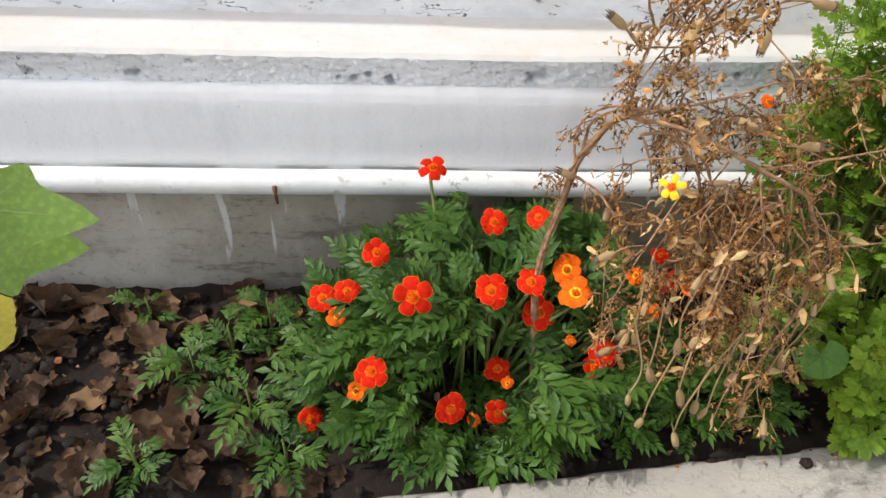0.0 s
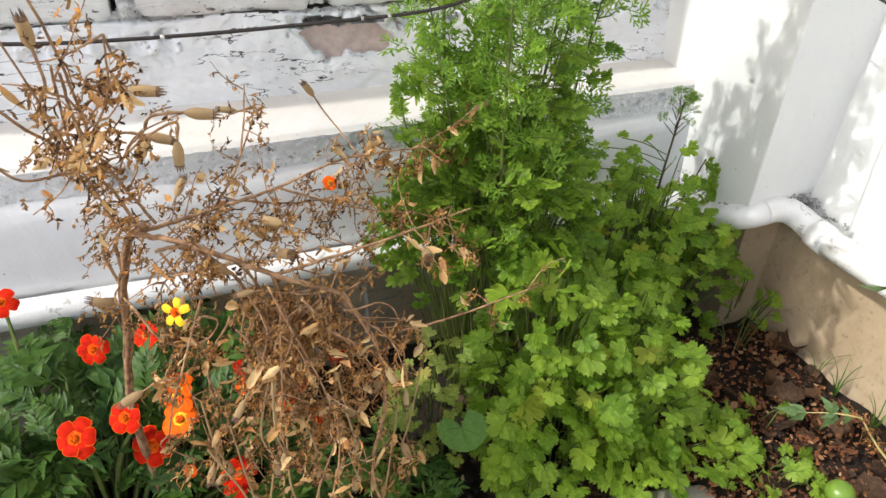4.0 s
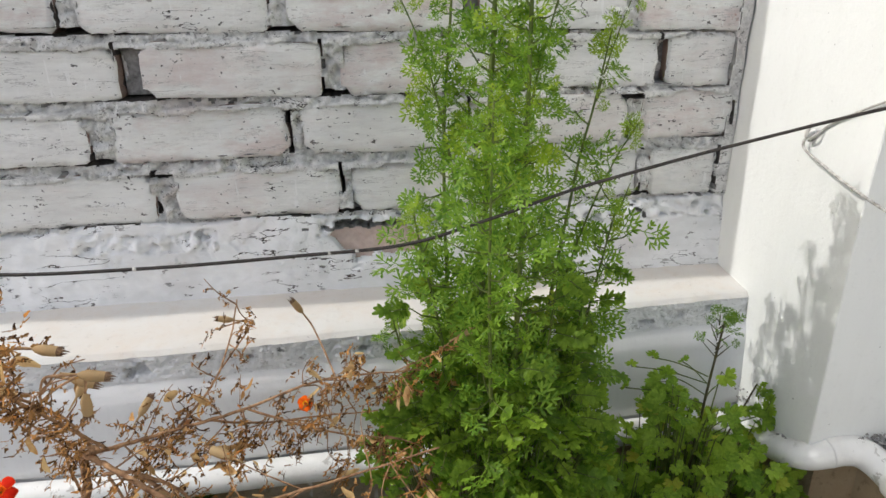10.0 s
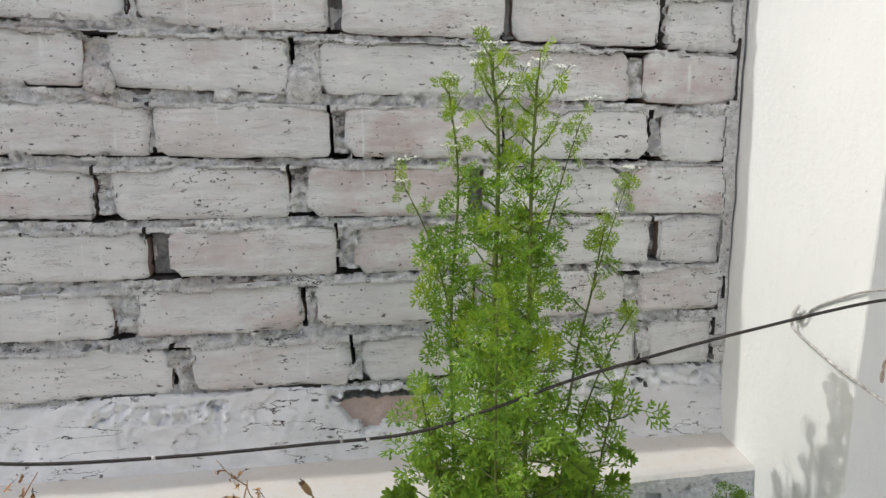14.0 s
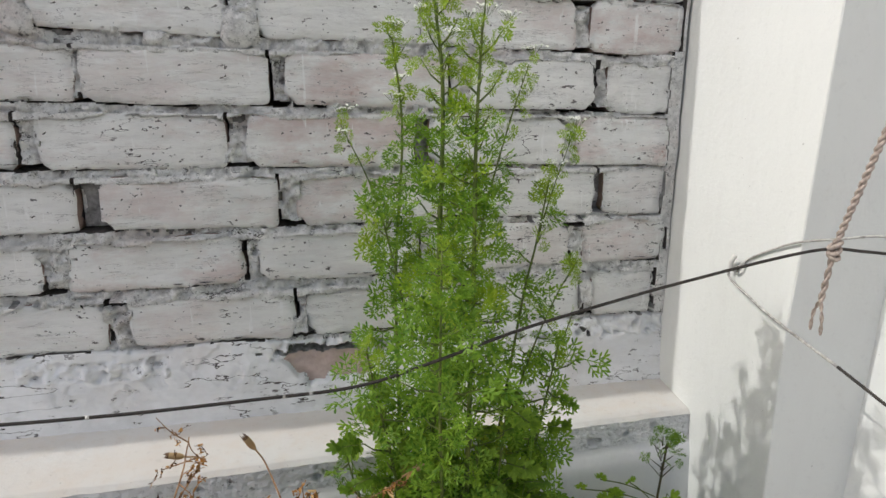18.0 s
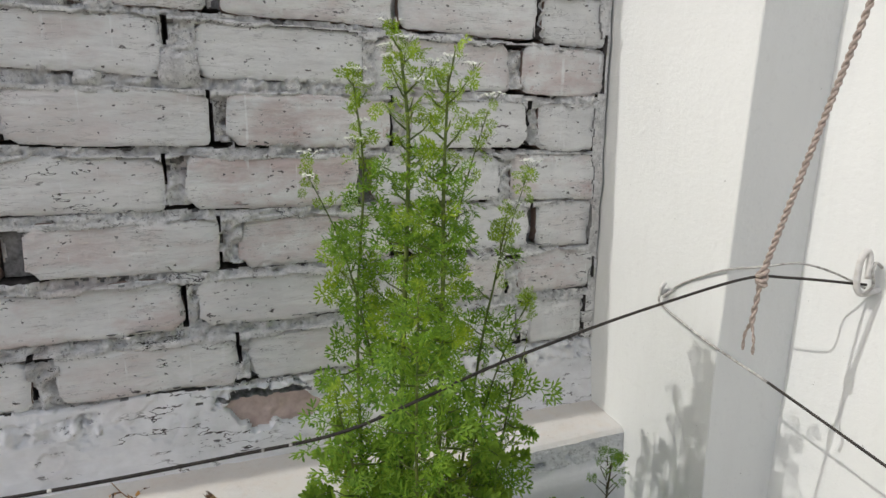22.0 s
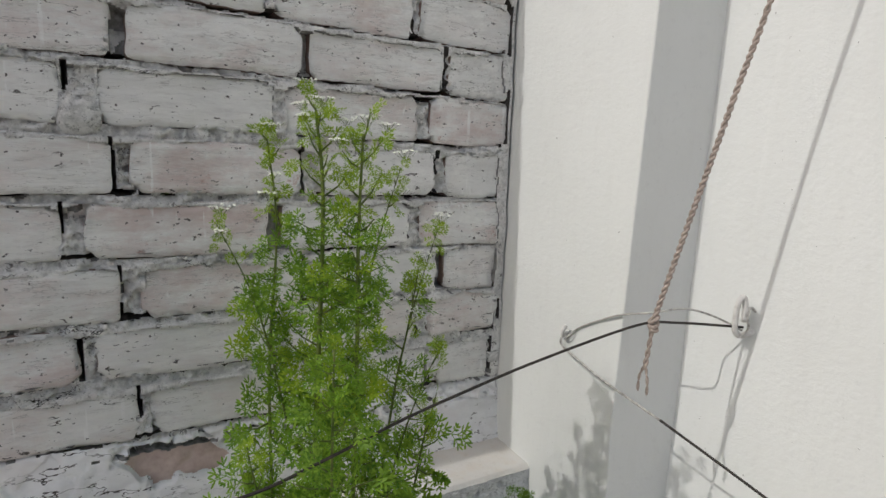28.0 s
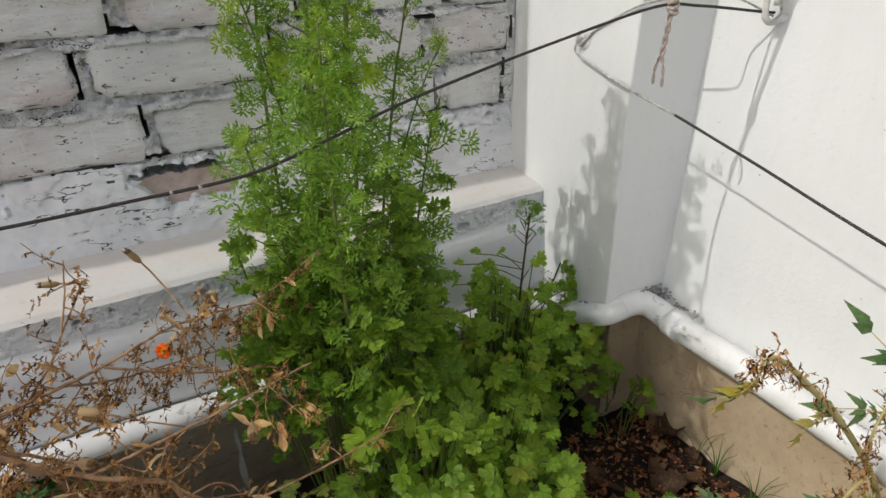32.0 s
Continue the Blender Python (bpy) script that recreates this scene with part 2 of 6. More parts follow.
def plaster():
    """Old lime plaster, white with flecks where it has flaked."""
    m = Mat("flaking_white_plaster", 0.93, 0.12).world_pos()
    c = m.mix(m.ramp(m.noise(14.0, 7.0, 0.7, (0.6, 1.0, 1.3)), 0.40, 0.66), (0.87, 0.872, 0.88), (0.73, 0.73, 0.73))
    c = m.mix(m.mul(m.ramp(m.noise(5.0, 5.0), 0.54, 0.66), 0.4), c, (0.66, 0.60, 0.57))
    fleck = m.mul(m.ramp(m.noise(85.0, 5.0, 0.7, (0.6, 1.0, 1.4)), 0.60, 0.62), m.ramp(m.noise(9.0, 3.0), 0.50, 0.60))
    c = m.mix(m.mul(fleck, 0.9), c, (0.09, 0.08, 0.075))
    c = m.mix(m.mul(m.hairline(9.0, 0.004, (0.5, 1.0, 1.8)), m.ramp(m.noise(6.0, 2.0), 0.52, 0.60)), c, (0.09, 0.08, 0.075))
    m.color(c)
    m.bump(m.noise(55.0, 9.0, 0.75), 0.6, 0.005)
    return m.m


def concrete(name, a, b, dark, streaks=True):
    m = Mat(name, 0.92, 0.15).world_pos()
    c = m.mix(m.ramp(m.noise(7.0, 6.0, 0.65), 0.35, 0.7), a, b)
    if streaks:
        sep = m.t.nodes.new("ShaderNodeSeparateXYZ")
        m.link(m.pos, sep.inputs[0])
        # Darker towards the corner: damp, with the plants' shade painted in.
        damp_and_shade = m.mul(m.ramp(sep.outputs[0], -1.25, -0.75), m.ramp(m.noise(5.0, 5.0, 0.65), 0.25, 0.55))
        c = m.mix(m.mul(damp_and_shade, 0.85), c, (0.29, 0.225, 0.135))
        patch = m.ramp(m.noise(4.0, 4.0, 0.65), 0.42, 0.60)
        c = m.mix(m.mul(patch, 0.55), c, (0.25, 0.205, 0.14))
        c = m.mix(m.mul(m.mul(m.ramp(m.noise(22.0, 8.0, 0.78, (0.45, 1.0, 2.2)), 0.52, 0.58), patch), 0.5), c, dark)
        c = m.mix(m.mul(m.ramp(m.noise(26.0, 3.0, 0.55, (1.0, 1.0, 0.10)), 0.63, 0.655), 0.7), c, (0.72, 0.71, 0.68))
    c = m.mix(m.mul(m.ramp(m.noise(90.0, 6.0, 0.75), 0.56, 0.66), 0.5), c, dark)
    m.color(c)
    m.bump(m.noise(110.0, 8.0, 0.72), 0.6, 0.004)
    return m.m


def leafy(name, a, b, old=None, rough=0.5, thin=0.35, joined=False, few=0.0):
    """Leaf tissue; joined meshes vary leaflet by leaflet, others leaf by leaf."""
    m = Mat(name, rough, 0.35)
    pick = m.island() if joined else m.random()
    c = m.mix(m.ramp(pick, few, 1.0) if few else pick, a, b)
    if not joined:
        c = m.mix(m.mul(m.island(), 0.6), c, tuple(v * 0.7 for v in a))
    if old:
        c = m.mix(m.ramp(pick, 0.94, 1.03), c, old)
    c = m.mix(m.mul(m.ramp(m.noise(160.0, 3.0), 0.45, 0.7), 0.35), c, tuple(min(1, v * 1.5) for v in b))
    m.color(c)
    tr = m.node("ShaderNodeBsdfTranslucent")
    m.link(c, tr.inputs["Color"])
    mx = m.node("ShaderNodeMixShader", Fac=thin)
    m.link(m.b.outputs[0], mx.inputs[1])
    m.link(tr.outputs[0], mx.inputs[2])
    m.link(mx.outputs[0], m.t.nodes["Material Output"].inputs["Surface"])
    m.bump(m.noise(220.0, 3.0), 0.2, 0.001)
    return m.m


def simple(name, a, b, rough=0.7, scale=60.0, bump=0.3, spec=0.3, metal=0.0):
    m = Mat(name, rough, spec)
    c = m.mix(m.ramp(m.noise(scale, 5.0, 0.65), 0.35, 0.7), a, b)
    m.color(c)
    m.b.inputs["Metallic"].default_value = metal
    m.bump(m.noise(scale * 3, 4.0), bump, 0.0015)
    return m.m


M_BRICK, M_MORTAR = brick_wash(), mortar()
M_WHITE = wall_paint("white_wall_paint", (0.72, 0.73, 0.715), (0.62, 0.62, 0.60), 0.22, 0.06)
M_PLASTER = plaster()
M_LEDGE = wall_paint("white_ledge_paint", (0.62, 0.61, 0.585), (0.60, 0.52, 0.44), 0.5, 0.12)
M_BAND = wall_paint("grey_white_paint", (0.74, 0.74, 0.745), (0.62, 0.62, 0.625), 0.45, 0.08)
M_ROUGH = thrown_cement()
# Bare mortar, coloured near black to put in the shade of deep cracks.
M_GAP = simple("shade_dark_bare_joint", (0.10, 0.09, 0.085), (0.05, 0.045, 0.04), 0.98, 90.0, 0.8, 0.05)
M_RAW = simple("raw_brick_side", (0.36, 0.26, 0.22), (0.22, 0.16, 0.14), 0.95, 60.0, 0.7, 0.1)
M_BASE = concrete("bare_concrete", (0.56, 0.53, 0.46), (0.44, 0.41, 0.35), (0.08, 0.072, 0.06))
M_BASE_TAN = concrete("tan_concrete", (0.54, 0.43, 0.29), (0.38, 0.285, 0.18), (0.15, 0.11, 0.075), False)
M_KERB = concrete("kerb_concrete", (0.42, 0.39, 0.35), (0.30, 0.28, 0.25), (0.15, 0.13, 0.11), False)


def worn_pipe():
    """White paint brushed over plastic pipe, scuffed to grey in patches."""
    m = Mat("white_pipe_paint", 0.55, 0.3).world_pos()
    c = m.mix(m.ramp(m.noise(18.0, 5.0, 0.6), 0.4, 0.7), (0.75, 0.75, 0.735), (0.64, 0.635, 0.61))
    scuff = m.mul(m.ramp(m.noise(55.0, 6.0, 0.7), 0.585, 0.61), m.ramp(m.noise(8.0, 2.0), 0.48, 0.58))
    c = m.mix(m.mul(scuff, 0.75), c, (0.36, 0.345, 0.32))
    m.color(c)
    m.bump(m.noise(70.0, 6.0, 0.65), 0.5, 0.003)
    return m.m


M_PIPE = worn_pipe()
M_GROUT = simple("crumbling_mortar", (0.36, 0.35, 0.34), (0.10, 0.095, 0.09), 0.95, 90.0, 0.9)
M_CLAY = simple("broken_clay", (0.62, 0.50, 0.45), (0.46, 0.34, 0.30), 0.95, 50.0, 0.7)
M_SOIL = simple("dark_soil", (0.024, 0.016, 0.011), (0.010, 0.007, 0.005), 0.95, 120.0, 0.9)
M_GROUND = concrete("yard_concrete", (0.40, 0.38, 0.35), (0.32, 0.30, 0.28), (0.18, 0.17, 0.15), False)
M_WIRE = simple("black_cable_sheath", (0.018, 0.016, 0.015), (0.05, 0.04, 0.033), 0.55, 200.0, 0.2)
M_WIRE_WHITE = simple("paint_splashed_wire", (0.60, 0.59, 0.56), (0.17, 0.155, 0.14), 0.6, 150.0, 0.3)
M_IRON = simple("white_painted_iron", (0.70, 0.69, 0.67), (0.55, 0.53, 0.50), 0.5, 150.0, 0.3)
M_RUST = simple("rusty_iron", (0.20, 0.09, 0.05), (0.08, 0.04, 0.03), 0.8, 200.0, 0.6)
M_ROPE = simple("grey_jute", (0.50, 0.42, 0.37), (0.25, 0.20, 0.17), 0.95, 300.0, 0.6)

# ---- structure ----
WALL_TOP, HIGH_TOP = 1.46, 2.35


def front(x):
    """How far the plinth stands out from the bricks."""
    return -0.108 - 0.034 * min(1.0, -x / 0.75)


# backing of the brick wall, with the mortar as its skin
LEFT = -2.0


COURSES = [(0.482, 0.064, [-1.02, -0.776, -0.750, -0.540, -0.528, -0.31, -0.29, -0.13, -0.115, -0.02]),
           (0.562, 0.062, [-1.06, -0.843, -0.814, -0.601, -0.583, -0.37, -0.35, -0.153, -0.132, -0.006]),
           (0.636, 0.064, [-1.00, -0.794, -0.766, -0.554, -0.529, -0.33, -0.31, -0.118, -0.105, -0.003]),
           (0.711, 0.064, [-1.06, -0.850, -0.827, -0.611, -0.586, -0.375, -0.355, -0.166, -0.151, -0.006]),
           (0.786, 0.064, [-1.00, -0.776, -0.770, -0.556, -0.536, -0.33, -0.30, -0.127, -0.110, -0.003]),
           (0.866, 0.064, [-1.07, -0.845, -0.817, -0.600, -0.569, -0.361, -0.349, -0.154, -0.138, -0.003]),
           (0.940, 0.064, [-1.01, -0.79, -0.78, -0.55, -0.532, -0.326, -0.315, -0.117, -0.107, -0.003]),
           (1.013, 0.066, [-1.06, -0.84, -0.82, -0.60, -0.58, -0.37, -0.365, -0.169, -0.156, -0.004])]
for k in range(5):
    s = 0.12 * (k % 2)
    COURSES.append((1.088 + 0.075 * k, 0.064, [v for j in range(4, -1, -1) for v in (-0.24 * (j + 1) + s + 0.012 if j else -0.228 + s * 0.99, min(-0.004, -0.24 * j + s - 0.01))]))


def lay_courses():
    """For each course: its foot, height, slope and the ends of its bricks."""
    out, q = [], 0
    for zb, h, ends in COURSES:
        pairs = [(ends[i], ends[i + 1]) for i in range(0, len(ends), 2) if ends[i + 1] - ends[i] > 0.03]
        x = pairs[0][0]
        while x > LEFT + 0.3:
            w = 0.212 + 0.02 * math.sin(q * 1.7 + zb * 40)
            pairs.append((x - 0.022 - w, x - 0.022))
            x -= 0.022 + w
            q += 1
        out.append((zb, h, -max(0.0, zb - 0.56) * 0.13, sorted(pairs)))
    return out


LAID = lay_courses()


def wall_skin(u, v):
    """Mortar between the bricks: slumped, smeared over brick tops, cracked away below."""
    x = LEFT * (1 - u / 0.08) - 1.35 * u / 0.08 if u < 0.08 else -1.35 * (1 - (u - 0.08) / 0.92)
    z = 0.36 + v / 0.93 * 0.84 if v < 0.93 else 1.20 + (v - 0.93) / 0.07 * (WALL_TOP - 1.20)
    p = (x, 0, z)
    coarse, fine = nz(p, 20), nz(p, 70)
    if z < 0.476 + 0.010 * nz(p, 9):
        k = (0.475 - z) / 0.105
        y = -0.004 - 0.010 * k + 0.003 * coarse + 0.002 * fine
        flake = nz(p, 26, 8.0) + 0.35 * nz(p, 90)
        if flake > 0.34 and z > 0.40:
            y += 0.002
        strip_at = 0.459 + 0.010 * nz((x, 0, 0), 6, 5.0)
        if abs(z - strip_at) < 0.013 + 0.006 * coarse and nz((x, 0, 0), 5, 9.0) > -0.18:
            y += 0.010 * nz(p, 55, 4.0) + 0.008 * nz(p, 120, 1.0)
            crumb = nz(p, 60, 2.0) + 0.7 * nz(p, 130, 6.0)
            if crumb > 0.44:
                y = 0.009 + 0.010 * fine
        line = 0.462 + 0.010 * nz((x, 0, 0), 11, 3.0) + 0.004 * nz((x, 0, 0), 60)
        if abs(z - line) < 0.0006 + 0.002 * fine and nz(p, 8, 6.0) > 0.16:
            y = 0.018
        e = ((x + 0.50) / 0.066) ** 2 + ((z - 0.440) / 0.026) ** 2 + 1.1 * coarse + 0.5 * fine
        if e < 1:
            y = 0.004 + 0.004 * fine + (0.02 if z > 0.457 + 0.003 * fine else 0)
        return x, y, z
    y = 0.0050 + 0.008 * coarse + 0.008 * fine - 0.008 * max(0, nz(p, 15, 3.0)) - 0.007 * max(0, nz(p, 45, 7.0)) + 0.008 * nz(p, 130)
    if x > -0.016 + 0.006 * nz(p, 30, 9.0):
        return x, (0.045 if nz(p, 13, 1.0) > -0.1 and abs(x + 0.012) < 0.006 else -0.006 + 0.004 * coarse), z
    for zb, h, tilt, pairs in LAID:
        foot = zb + tilt * (x + 0.4)
        if not foot - 0.014 < z < foot + h + 0.002:
            continue
        under, over = foot - z, foot + h - z
        if over < 0.004 + 0.012 * nz(p, 18, 6.0) + 0.004 * fine:
            y = min(y, -0.005 - 0.003 * coarse) + 0.003 * fine
            if nz(p, 10, 14.0) > 0.28 and abs(over - 0.004) < 0.0026:
                y = 0.045
        wide = 0.0004 + 0.0040 * max(0.0, nz(p, 9, 11.0) + 0.15) + 0.0025 * fine
        if -0.004 < under < wide and nz(p, 7, 2.0) + 0.4 * nz(p, 40, 3.0) > -0.22:
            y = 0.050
        elif under >= wide:
            y += 0.004 * max(0.0, 1 - (under - wide) / 0.006)
        if under < -0.005 and over > 0.006 + 0.004 * fine and any(a + 0.005 < x < c - 0.005 for a, c in pairs):
            return x, 0.020, z
        if z > foot + 0.002:
            for a, c in pairs:
                if a - 0.035 < x < c + 0.035:
                    off = max(a - x, x - c)
                    if 0 < off:
                        side = a if a > x else c
                        deep = nz((side * 3, 0, zb * 7), 31, 2.0)
                        if deep > 0.32 and over > 0.008 + 0.01 * coarse:
                            y = 0.020 + 0.008 * coarse
                        if off < 0.0026 + 0.004 * max(0.0, nz(p, 30, 5.0)) and nz((side * 5, 0, z), 14, 4.0) + 0.5 * nz(p, 45, 8.0) > -0.02:
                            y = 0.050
                    break
        break
    return x, y, z


g = sheet(640, 520, wall_skin)
for k, f in enumerate(g.f):
    ys = [g.v[i].y for i in f]
    c = g.v[f[0]]
    # Deepest faces get the crack colour with its shade painted in.
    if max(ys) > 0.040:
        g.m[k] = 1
    elif min(ys) > 0.0185 and max(ys) < 0.0215:
        g.m[k] = 0
    elif max(ys) > 0.013:
        g.m[k] = 2
    elif ((c.x + 0.50) / 0.085) ** 2 + ((c.z - 0.438) / 0.032) ** 2 < 1 and min(ys) > 0.0005:
        g.m[k] = 3
    elif c.z < 0.476 + 0.010 * nz((c.x, 0, c.z), 9):
        g.m[k] = 4
back = Geo()
# The wall runs on unseen to the left to keep the ledge's back shaded.
FAR = -9.0
back.add([(FAR, 0.06, -0.2), (0, 0.06, -0.2), (0, 0.06, WALL_TOP), (FAR, 0.06, WALL_TOP),
          (FAR, 0.23, -0.2), (0, 0.23, -0.2), (0, 0.23, WALL_TOP), (FAR, 0.23, WALL_TOP)],
         [(4, 5, 1, 0), (5, 6, 2, 1), (6, 7, 3, 2), (7, 4, 0, 3), (7, 6, 5, 4), (0, 1, 2, 3)])
wall = put("wall_brick", back.mesh("wall_brick", [M_MORTAR], False))
tagged(wall, "whitewashed brick garden wall with rough raked mortar joints", "wall", kind="structure")
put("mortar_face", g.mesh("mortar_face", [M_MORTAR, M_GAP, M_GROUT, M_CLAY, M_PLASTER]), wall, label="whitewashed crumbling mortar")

# Invented coping, out of view; its edge sets the shadow on ledge and column.
shade_cope = Geo()
shade_cope.add([(FAR, 0.004, WALL_TOP), (-0.001, 0.004, WALL_TOP), (-0.001, 0.004, WALL_TOP + 0.06), (FAR, 0.004, WALL_TOP + 0.06),
          (FAR, 0.25, WALL_TOP), (-0.001, 0.25, WALL_TOP), (-0.001, 0.25, WALL_TOP + 0.06), (FAR, 0.25, WALL_TOP + 0.06)],
         [(4, 5, 1, 0), (5, 6, 2, 1), (6, 7, 3, 2), (7, 4, 0, 3), (7, 6, 5, 4), (0, 1, 2, 3)])
put("unseen_shade_coping", shade_cope.mesh("unseen_shade_coping", [M_MORTAR], False), wall)

# plinth below the bricks: ledge, rough band, smooth band, bare base
N = 300


def strip(points, rough, dens, count=N, dents=None):
    """A strip swept along the wall; points are (y, z) as functions of x."""
    pts = []
    for a, b in zip(points, points[1:]):
        for k in range(dens):
            pts.append((a, b, k / dens))
    pts.append((points[-1], points[-1], 0.0))

    def at(u, v):
        x = LEFT + u * (-LEFT - 0.0005)
        a, b, t = pts[min(len(pts) - 1, round(v * (len(pts) - 1)))]
        ya, za = a(x)
        yb, zb = b(x)
        y, z = ya + (yb - ya) * t, za + (zb - za) * t
        if dents:
            return dents(x, y, z)
        y += rough * (nz((x, y, z), 60) + 0.7 * nz((x, y, z), 140))
        z += rough * 0.5 * nz((x, z, 5.0), 45)
        return x, y, z

    return sheet(count, len(pts) - 1, at)


PITS = [(-1.421, 0.338, 0.008), (-1.024, 0.338, 0.006), (-1.007, 0.343, 0.005), (-0.98, 0.335, 0.008), (-1.225, 0.356, 0.004), (-1.044, 0.338, 0.004), (-0.788, 0.345, 0.012),
        (-0.80, 0.338, 0.007), (-0.66, 0.350, 0.006), (-0.52, 0.342, 0.007), (-0.30, 0.348, 0.006), (-0.15, 0.340, 0.008), (-0.06, 0.352, 0.006), (-0.10, 0.345, 0.005), (-1.295, 0.340, 0.007)]


def stipple(x, y, z):
    """Coarse thrown cement: fine grain, a chipped stretch and some deep pits."""
    mid = max(0.0, min(1.0, (0.366 - z) / 0.006, (z - 0.328) / 0.004))
    p = (x, 0.6 * z, z)
    y += mid * 0.0016 * (nz(p, 110) + nz(p, 230)) + 0.0008 * nz(p, 30)
    edge = -1.275 + 0.03 * nz((0, 0, z), 60) + 0.4 * (z - 0.345)
    if x < edge and z < 0.360 + 0.008 * nz((x, 0, 0), 25):
        y += mid * (0.005 + 0.003 * nz(p, 45))
    for px, pz, r in PITS:
        d = math.hypot(x - px, (z - pz) * 1.3) / r * (1 + 0.9 * nz(p, 120))
        if d < 1:
            y += mid * 0.016 * min(1.0, 2.2 * (1 - d))
    return x, y, z + 0.0015 * nz((x, z, 5.0), 45)


def pipe_z(x):
    """The pipe falls a little towards the column."""
    return 0.190 + 0.013 * min(1.0, max(0.0, (-x - 0.15) / 0.85))


def groove(x):
    """The paint has cracked away from the pipe along most of the run."""
    return 0.0055 if nz((x, 0, 0), 9) > -0.1 else 0.001


ledge = strip([lambda x: (0.02, 0.374), lambda x: (front(x) + 0.006, 0.370), lambda x: (front(x), 0.364)], 0.0012, 8)
tagged(put("plinth_ledge", ledge.mesh("plinth_ledge", [M_LEDGE])), "white-painted sunlit cement ledge under the bricks", "ledge", kind="structure")
band = strip([lambda x: (front(x), 0.3645), lambda x: (front(x) + 0.001, 0.345), lambda x: (front(x) - 0.001, 0.329)], 0.0, 12, 1100, stipple)
tagged(put("plinth_rough_band", band.mesh("plinth_rough_band", [M_ROUGH])), "coarse pitted whitewashed cement band under the ledge", "wall", kind="structure")
flat = strip([lambda x: (front(x) - 0.001, 0.330), lambda x: (front(x) - 0.006, 0.318), lambda x: (front(x) - 0.009, 0.307),
              lambda x: (front(x) - 0.0135, 0.26), lambda x: (front(x) - 0.015, pipe_z(x) + 0.0155), lambda x: (front(x) - 0.015 + groove(x), pipe_z(x) + 0.015), lambda x: (front(x) - 0.016 + groove(x), 0.18)], 0.0005, 4)
tagged(put("plinth_smooth_band", flat.mesh("plinth_smooth_band", [M_BAND])), "smooth grey-white painted plinth face above the pipe", "wall", kind="structure")
base = strip([lambda x: (front(x) + 0.0, 0.192), lambda x: (front(x) - 0.012, 0.190), lambda x: (front(x) - 0.014, 0.09), lambda x: (front(x) - 0.018, -0.08)], 0.0014, 8)
tagged(put("plinth_base", base.mesh("plinth_base", [M_BASE])), "bare stained grey concrete base with whitewash drips", "wall", kind="structure")


def block(name, lo, hi, mats, split=None, label="", category="", r=0.0010, rough=0.0012):
    """A plastered block with softened edges; below split it is bare concrete."""
    bm = bmesh.new()
    bmesh.ops.create_cube(bm, size=1)
    for v in bm.verts:
        v.co = Vector([lo[i] + (v.co[i] + 0.5) * (hi[i] - lo[i]) for i in range(3)])
    bmesh.ops.bevel(bm, geom=[e for e in bm.edges if abs(e.verts[0].co.z - e.verts[1].co.z) > 0.5], offset=r, segments=3, affect="EDGES")
    zs = [lo[2] + k * 0.05 for k in range(1, int((hi[2] - lo[2]) / 0.05))] + ([split] if split is not None else [])
    for z in zs:
        bmesh.ops.bisect_plane(bm, geom=bm.verts[:] + bm.edges[:] + bm.faces[:], plane_co=(0, 0, z), plane_no=(0, 0, 1))
    for k in range(1, int((hi[1] - lo[1]) / 0.05)):
        bmesh.ops.bisect_plane(bm, geom=bm.verts[:] + bm.edges[:] + bm.faces[:], plane_co=(0, lo[1] + k * 0.05, 0), plane_no=(0, 1, 0))
    for v in bm.verts:
        n = Vector((nz(v.co, 7), nz(v.co, 7, 4), 0)) * rough
        v.co += n
    if split is not None:
        for f in bm.faces:
            if f.calc_center_median().z < split:
                f.material_index = 1
    me = bpy.data.meshes.new(name)
    bm.to_mesh(me)
    bm.free()
    for m in mats:
        me.materials.append(m)
    return tagged(put(name, me), label, category, kind="structure")


COL_FRONT, RIGHT = -0.28, 0.122


def lean(ob, fn):
    """The masons' walls are not quite plumb: shifts each vertex in x."""
    for v in ob.data.vertices:
        v.co.x += fn(v.co)


def flare(y):
    """The right wall draws back a little behind the column's edge."""
    return 0.022 * (1 - math.exp(min(0.0, y + 0.28) / 0.06))


def column_lean(p):
    k = min(1.0, max(0.0, -p.y / 0.28))
    return (0.004 * (1 - k) * min(1.0, max(0.0, (p.z - 0.38) / 0.4)) + k * (-0.010 + 0.040 * max(0.0, p.z - 0.55))) if p.x < 0.06 else 0.0


col = block("column", (0.0, COL_FRONT, 0.214), (RIGHT + 0.1, 0.25, HIGH_TOP), [M_WHITE], None, "white-painted square masonry column at the wall corner", "column")
lean(col, column_lean)
for v in col.data.vertices:
    if v.co.z < 0.22:
        v.co.z = 0.185 + 0.050 * min(1.0, max(0.0, (-v.co.y - 0.17) / 0.08))
block("column_base", (0.040, -0.240, -0.2), (RIGHT + 0.1, 0.24, 0.214), [M_BASE_TAN], None, "bare tan concrete foot of the column", "column")
right = block("wall_right", (0.092, -3.2, 0.222), (RIGHT + 0.22, COL_FRONT + 0.05, HIGH_TOP), [M_WHITE], None, "smooth white-painted garden wall in the sun", "wall")
lean(right, lambda p: 0.036 * (p.z - 0.25) + flare(p.y) if p.x < 0.2 else 0.0)
foot = block("wall_right_base", (0.102, -3.19, -0.2), (RIGHT + 0.21, COL_FRONT + 0.06, 0.222), [M_BASE_TAN], None, "bare tan stained concrete foot of the sunlit wall", "wall")
lean(foot, lambda p: flare(p.y) if p.x < 0.2 else 0.0)

# ground and bed
gs = Geo()
